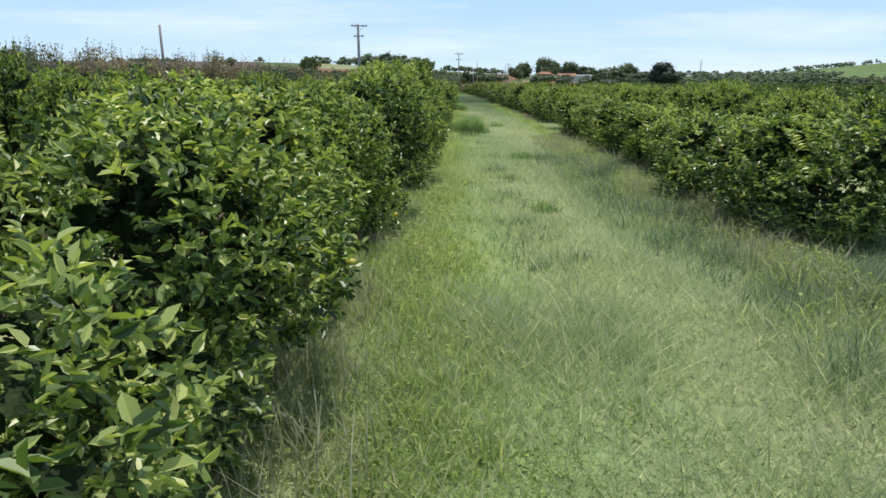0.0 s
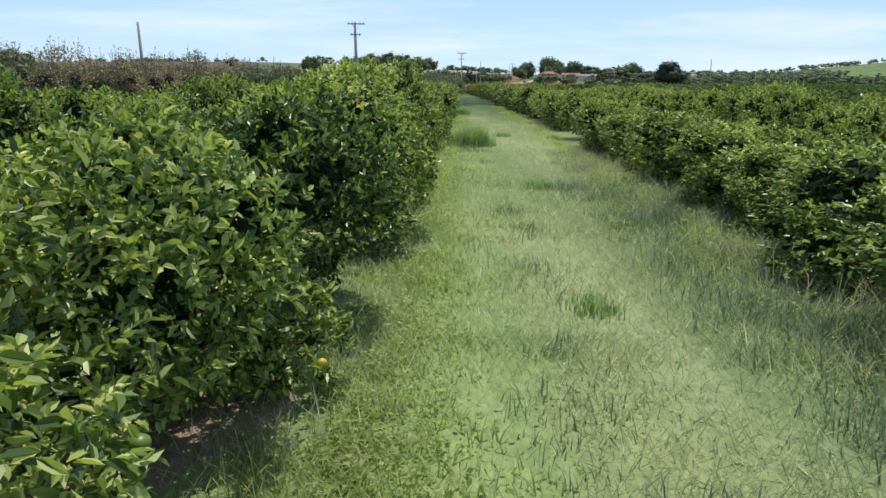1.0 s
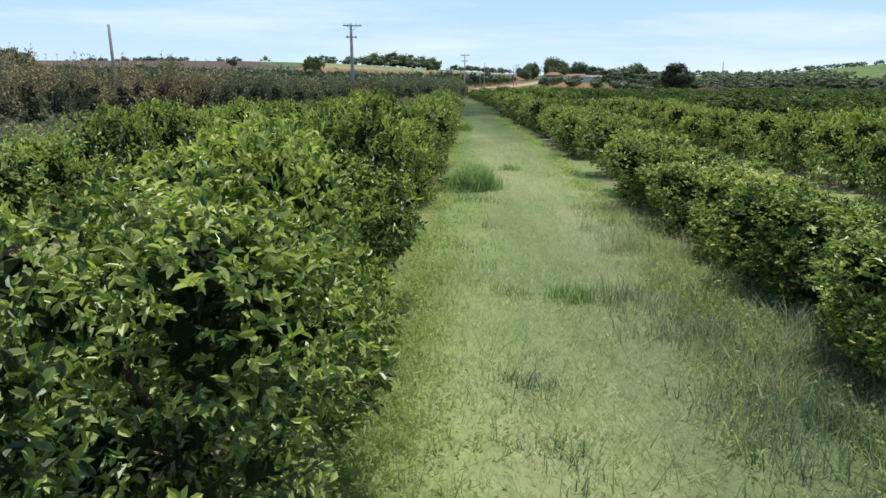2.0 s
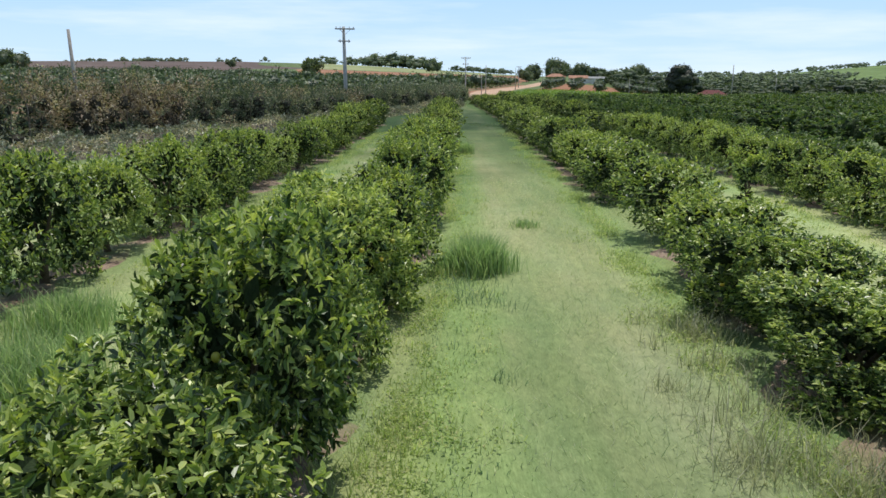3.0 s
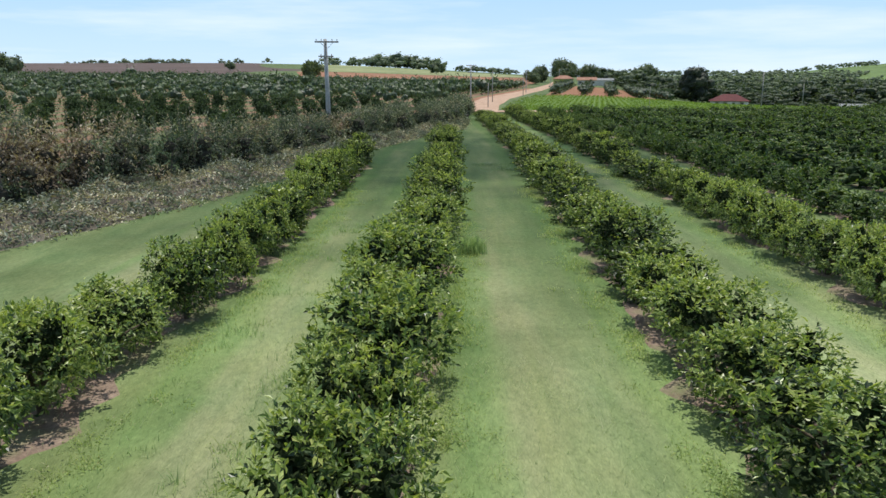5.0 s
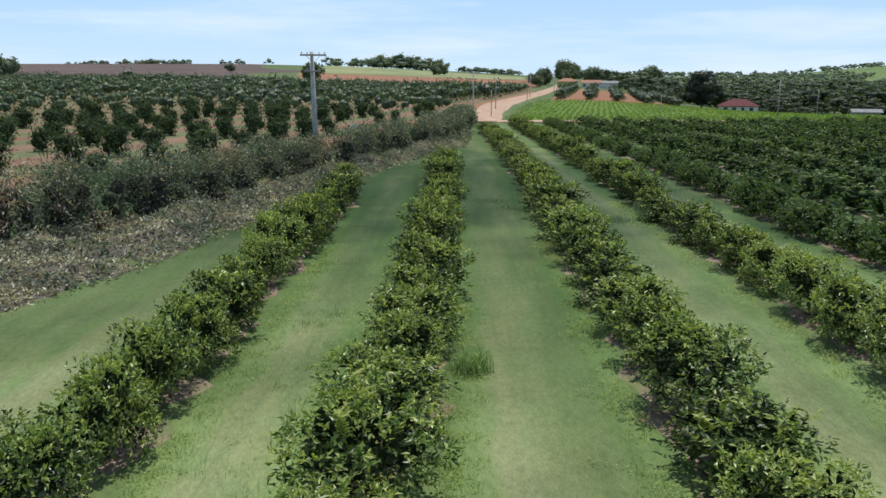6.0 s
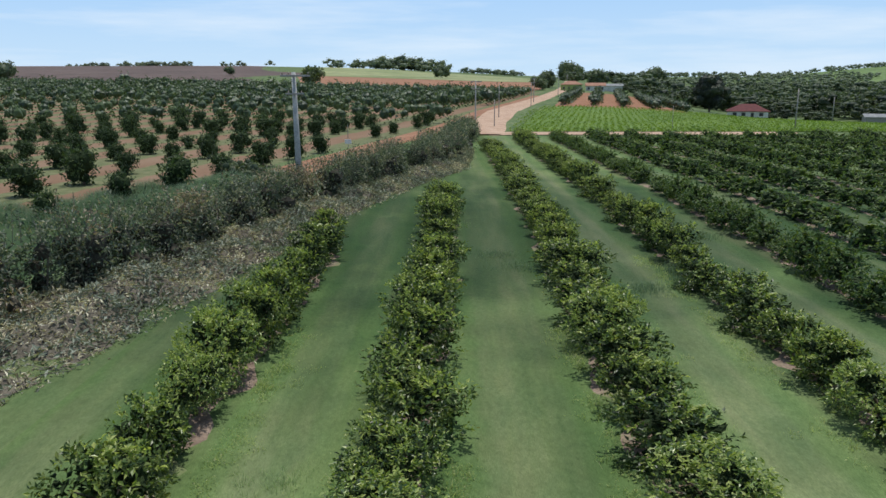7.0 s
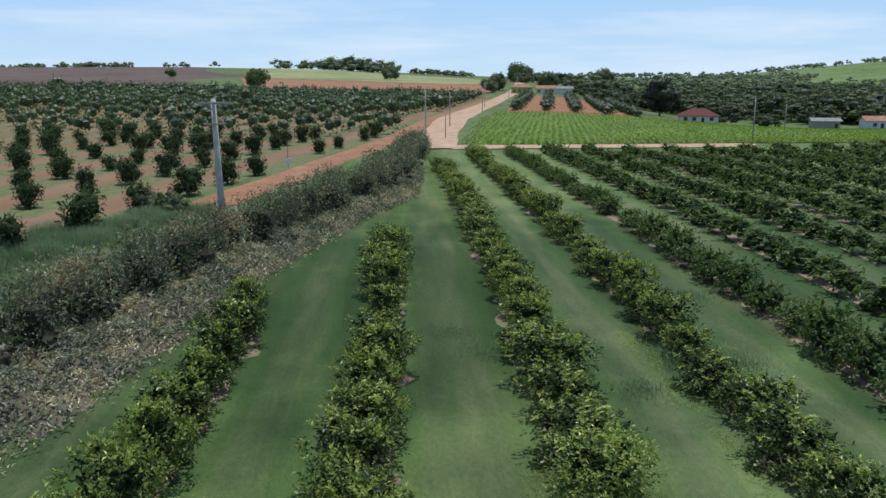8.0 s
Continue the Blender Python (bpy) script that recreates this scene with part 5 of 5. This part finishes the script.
# ---- poles ----
def utility_pole(x, y, tall, lean=(0.0, 0.0), arms=True, mat=CONCRETE, turn=0.0, label="", girth=0.15):
    thing = new("utility_pole")
    part("pole", mesh_of("pole", *tube([(0, 0, -0.4), (lean[0] * 0.5, lean[1] * 0.5, tall * 0.5), (lean[0], lean[1], tall)], [girth, girth * 0.84, girth * 0.62], 8), mat, True), thing)
    if arms:
        bm = bmesh.new()
        box(bm, -1.1, -0.36, tall - 0.34, 1.1, -0.2, tall - 0.2, 0.012)
        part("crossarm", bm_mesh("crossarm", bm, TIMBER), thing, "weathered timber crossarm")
        for s in (-1, 1):
            part("brace", mesh_of("brace", *tube([(s * 0.62, -0.28, tall - 0.3), (s * 0.06, -0.28, tall - 0.85)], [0.02, 0.02], 5), TIMBER), thing)
        for q in (-0.95, -0.5, 0.5, 0.95):
            v, f = tube([(q, -0.28, tall - 0.2), (q, -0.28, tall - 0.12), (q, -0.28, tall - 0.1), (q, -0.28, tall - 0.02)], [0.02, 0.03, 0.055, 0.04], 7)
            part("insulator", mesh_of("insulator", v, f, CERAMIC, True), thing)
        bm = bmesh.new()
        box(bm, -0.8, -0.36, tall - 1.64, 0.6, -0.22, tall - 1.52, 0.01)
        part("lower_arm", bm_mesh("lower_arm", bm, TIMBER), thing)
        for q in (-0.55, 0.42):
            v, f = tube([(q, -0.28, tall - 1.75), (q, -0.28, tall - 1.5), (q, -0.28, tall - 1.36)], [0.05, 0.06, 0.03], 7)
            part("fuse_holder", mesh_of("fuse_holder", v, f, CERAMIC, True), thing)
    thing.location = (x, y, height(x, y))
    thing.rotation_euler = (0, 0, turn)
    return tagged(thing, label, "utility pole", "utility poles")


utility_pole(-9.8, 105.0, 9.7, (-0.12, 0), True, CONCRETE, 0.2, "grey concrete utility pole with timber crossarm behind the hedge", 0.25)
utility_pole(-24.8, 72.3, 7.25, (-0.25, 0), False, TIMBER, 0.0, "bare grey pole leaning slightly behind the hedge", 0.17)
utility_pole(6.6, 191.5, 9.1, (0, 0), True, CONCRETE, 0.2, "grey utility pole with crossarm at the road corner", 0.16)
utility_pole(10.6, 198.5, 5.4, (0, 0), False, TIMBER, 0.2, "plain wooden post beside the dirt road", 0.11)
utility_pole(13.6, 232, 8.0, (0, 0), False, TIMBER, 0.2, "wooden utility pole beside the dirt road", 0.13)
utility_pole(33.5, 338, 9.0, (0, 0), True, CONCRETE, 0.2, "grey utility pole with crossarm beside the dirt road", 0.16)
utility_pole(28.5, 300, 8.0, (0, 0), False, TIMBER, 0.2, "wooden utility pole beside the dirt road", 0.13)
utility_pole(57, 440, 9.0, (0, 0), True, CONCRETE, 0.2, "grey utility pole with crossarm beside the dirt road", 0.16)
utility_pole(75, 530, 9.0, (0, 0), True, CONCRETE, 0.2, "grey utility pole with crossarm beside the dirt road", 0.16)
utility_pole(66.5, 190.5, 7.6, (0, 0), False, TIMBER, 0.0, "grey pole standing at the end of the orchard rows", 0.14)
utility_pole(98, 240, 6.5, (0, 0), False, TIMBER, 0.0, "grey pole at the far side of the crop field", 0.12)
utility_pole(42.5, 187, 4.6, (0, 0), False, TIMBER, 0.0, "thin wooden post in the crop field", 0.06)


def small_sign(x, y):
    thing = new("field_sign")
    part("post", mesh_of("post", *tube([(0, 0, -0.2), (0, 0, 3.2)], [0.05, 0.045], 6), TIMBER), thing)
    bm = bmesh.new()
    box(bm, -0.45, -0.09, 0.55, 0.45, -0.05, 1.15, 0.01)
    part("board", bm_mesh("board", bm, SIGN_WHITE), thing, "blank white board")
    thing.location = (x, y, height(x, y))
    tagged(thing, "small white board on a thin post in the young orchard", "sign")


small_sign(-12.3, 152)


# ---- farm buildings ----
def hip_roof(w, d, z, rise, over):
    """A hipped roof with a thick edge."""
    a, b = w / 2 + over, d / 2 + over
    r = max(a - b, 0.05)
    v = [(-a, -b, z), (a, -b, z), (a, b, z), (-a, b, z), (-a, -b, z + 0.18), (a, -b, z + 0.18), (a, b, z + 0.18), (-a, b, z + 0.18), (-r, 0, z + rise), (r, 0, z + rise)]
    f = [(3, 2, 1, 0), (0, 1, 5, 4), (1, 2, 6, 5), (2, 3, 7, 6), (3, 0, 4, 7), (4, 5, 9, 8), (6, 7, 8, 9), (5, 6, 9), (7, 4, 8)]
    return v, f


def gable_roof(w, d, z, rise, over):
    a, b = w / 2 + over, d / 2 + over
    v = [(-a, -b, z), (a, -b, z), (a, b, z), (-a, b, z), (-a, 0, z + rise), (a, 0, z + rise), (-a, -b, z - 0.15), (a, -b, z - 0.15), (a, b, z - 0.15), (-a, b, z - 0.15), (-a, 0, z + rise - 0.15), (a, 0, z + rise - 0.15)]
    f = [(0, 1, 5, 4), (2, 3, 4, 5), (7, 6, 10, 11), (9, 8, 11, 10), (0, 6, 7, 1), (2, 8, 9, 3), (1, 7, 11, 5), (5, 11, 8, 2), (3, 9, 10, 4), (4, 10, 6, 0)]
    return v, f


def house(name, x, y, w, d, wall_h, roof, rise, wall_mat, roof_mat, windows, door, turn, label, posts=()):
    thing = new(name)
    bm = bmesh.new()
    box(bm, -w / 2, -d / 2, -1.5, w / 2, d / 2, wall_h)
    part("wall", bm_mesh("wall", bm, wall_mat), thing)
    v, f = (hip_roof if roof == "hip" else gable_roof)(w, d, wall_h + 0.003, rise, 0.7)
    part("roof", mesh_of("roof", v, f, roof_mat), thing)
    if roof == "gable":
        for s in (-1, 1):
            vv = [(s * w / 2, -d / 2, wall_h), (s * w / 2, d / 2, wall_h), (s * w / 2, 0, wall_h + rise * 0.82), (s * (w / 2 - 0.2), -d / 2, wall_h), (s * (w / 2 - 0.2), d / 2, wall_h), (s * (w / 2 - 0.2), 0, wall_h + rise * 0.82)]
            part("gable_wall", mesh_of("gable_wall", vv, [(0, 1, 2), (5, 4, 3), (0, 3, 4, 1), (1, 4, 5, 2), (2, 5, 3, 0)], wall_mat), thing)
    for q in windows:
        bm = bmesh.new()
        box(bm, q - 0.6, -d / 2 - 0.06, 1.0, q + 0.6, -d / 2 + 0.02, 2.1)
        win = part("window", bm_mesh("window", bm, DARK_OPENING), thing)
        bm = bmesh.new()
        for x0, z0, x1, z1 in ((q - 0.7, 0.9, q + 0.7, 1.0), (q - 0.7, 2.1, q + 0.7, 2.2), (q - 0.7, 1.0, q - 0.6, 2.1), (q + 0.6, 1.0, q + 0.7, 2.1)):
            box(bm, x0, -d / 2 - 0.09, z0, x1, -d / 2 + 0.02, z1)
        part("frame", bm_mesh("frame", bm, TIMBER), win)
    if door is not None:
        bm = bmesh.new()
        box(bm, door - 0.5, -d / 2 - 0.06, 0, door + 0.5, -d / 2 + 0.02, 2.1)
        part("door", bm_mesh("door", bm, DARK_OPENING), thing)
    for q in posts:
        bm = bmesh.new()
        box(bm, q - 0.1, -d / 2 - 0.62, -1.0, q + 0.1, -d / 2 - 0.42, wall_h, 0.02)
        part("veranda_post", bm_mesh("veranda_post", bm, wall_mat), thing)
    thing.location = (x, y, height(x, y))
    thing.rotation_euler = (0, 0, turn)
    return tagged(thing, label, "house" if name != "shed" else "shed")


house("house", 111.5, 330, 13.5, 8.5, 2.5, "hip", 2.7, PLASTER, RED_TILE, (-4.6, -1.6, 4.4), 1.4, -0.3, "low white farmhouse with a dark red hipped tile roof", (-6.2, -3.1, 0, 3.1, 6.2))
house("shed", 162.5, 335, 9.5, 7, 3.0, "gable", 1.1, TIMBER, SHEET_METAL, (), 3.5, -0.3, "plain shed with pale walls and a grey sheet roof")
house("house", 183.5, 331, 15, 8, 3.0, "gable", 1.7, BLUE_PLASTER, CLAY_TILE, (-4.5, 0, 4.5), -2, -0.25, "pale blue house with an orange clay tile roof")
house("house", 75, 512, 12.5, 8, 3.4, "hip", 2.2, GREEN_PLASTER, CLAY_TILE, (-4.5, -1.5, 4.5), 1.5, -0.15, "farmhouse with green walls and an orange clay tile roof", (-5, -1.7, 1.7, 5))
house("house", 90, 515, 11, 7, 3.0, "gable", 1.8, PLASTER, CLAY_TILE, (-4, 0, 4), None, -0.15, "white farm building with an orange tile roof")
house("shed", 102, 526, 13, 8, 3.4, "gable", 1.3, PLASTER, SHEET_METAL, (), 3, -0.15, "long pale barn with a light grey roof")
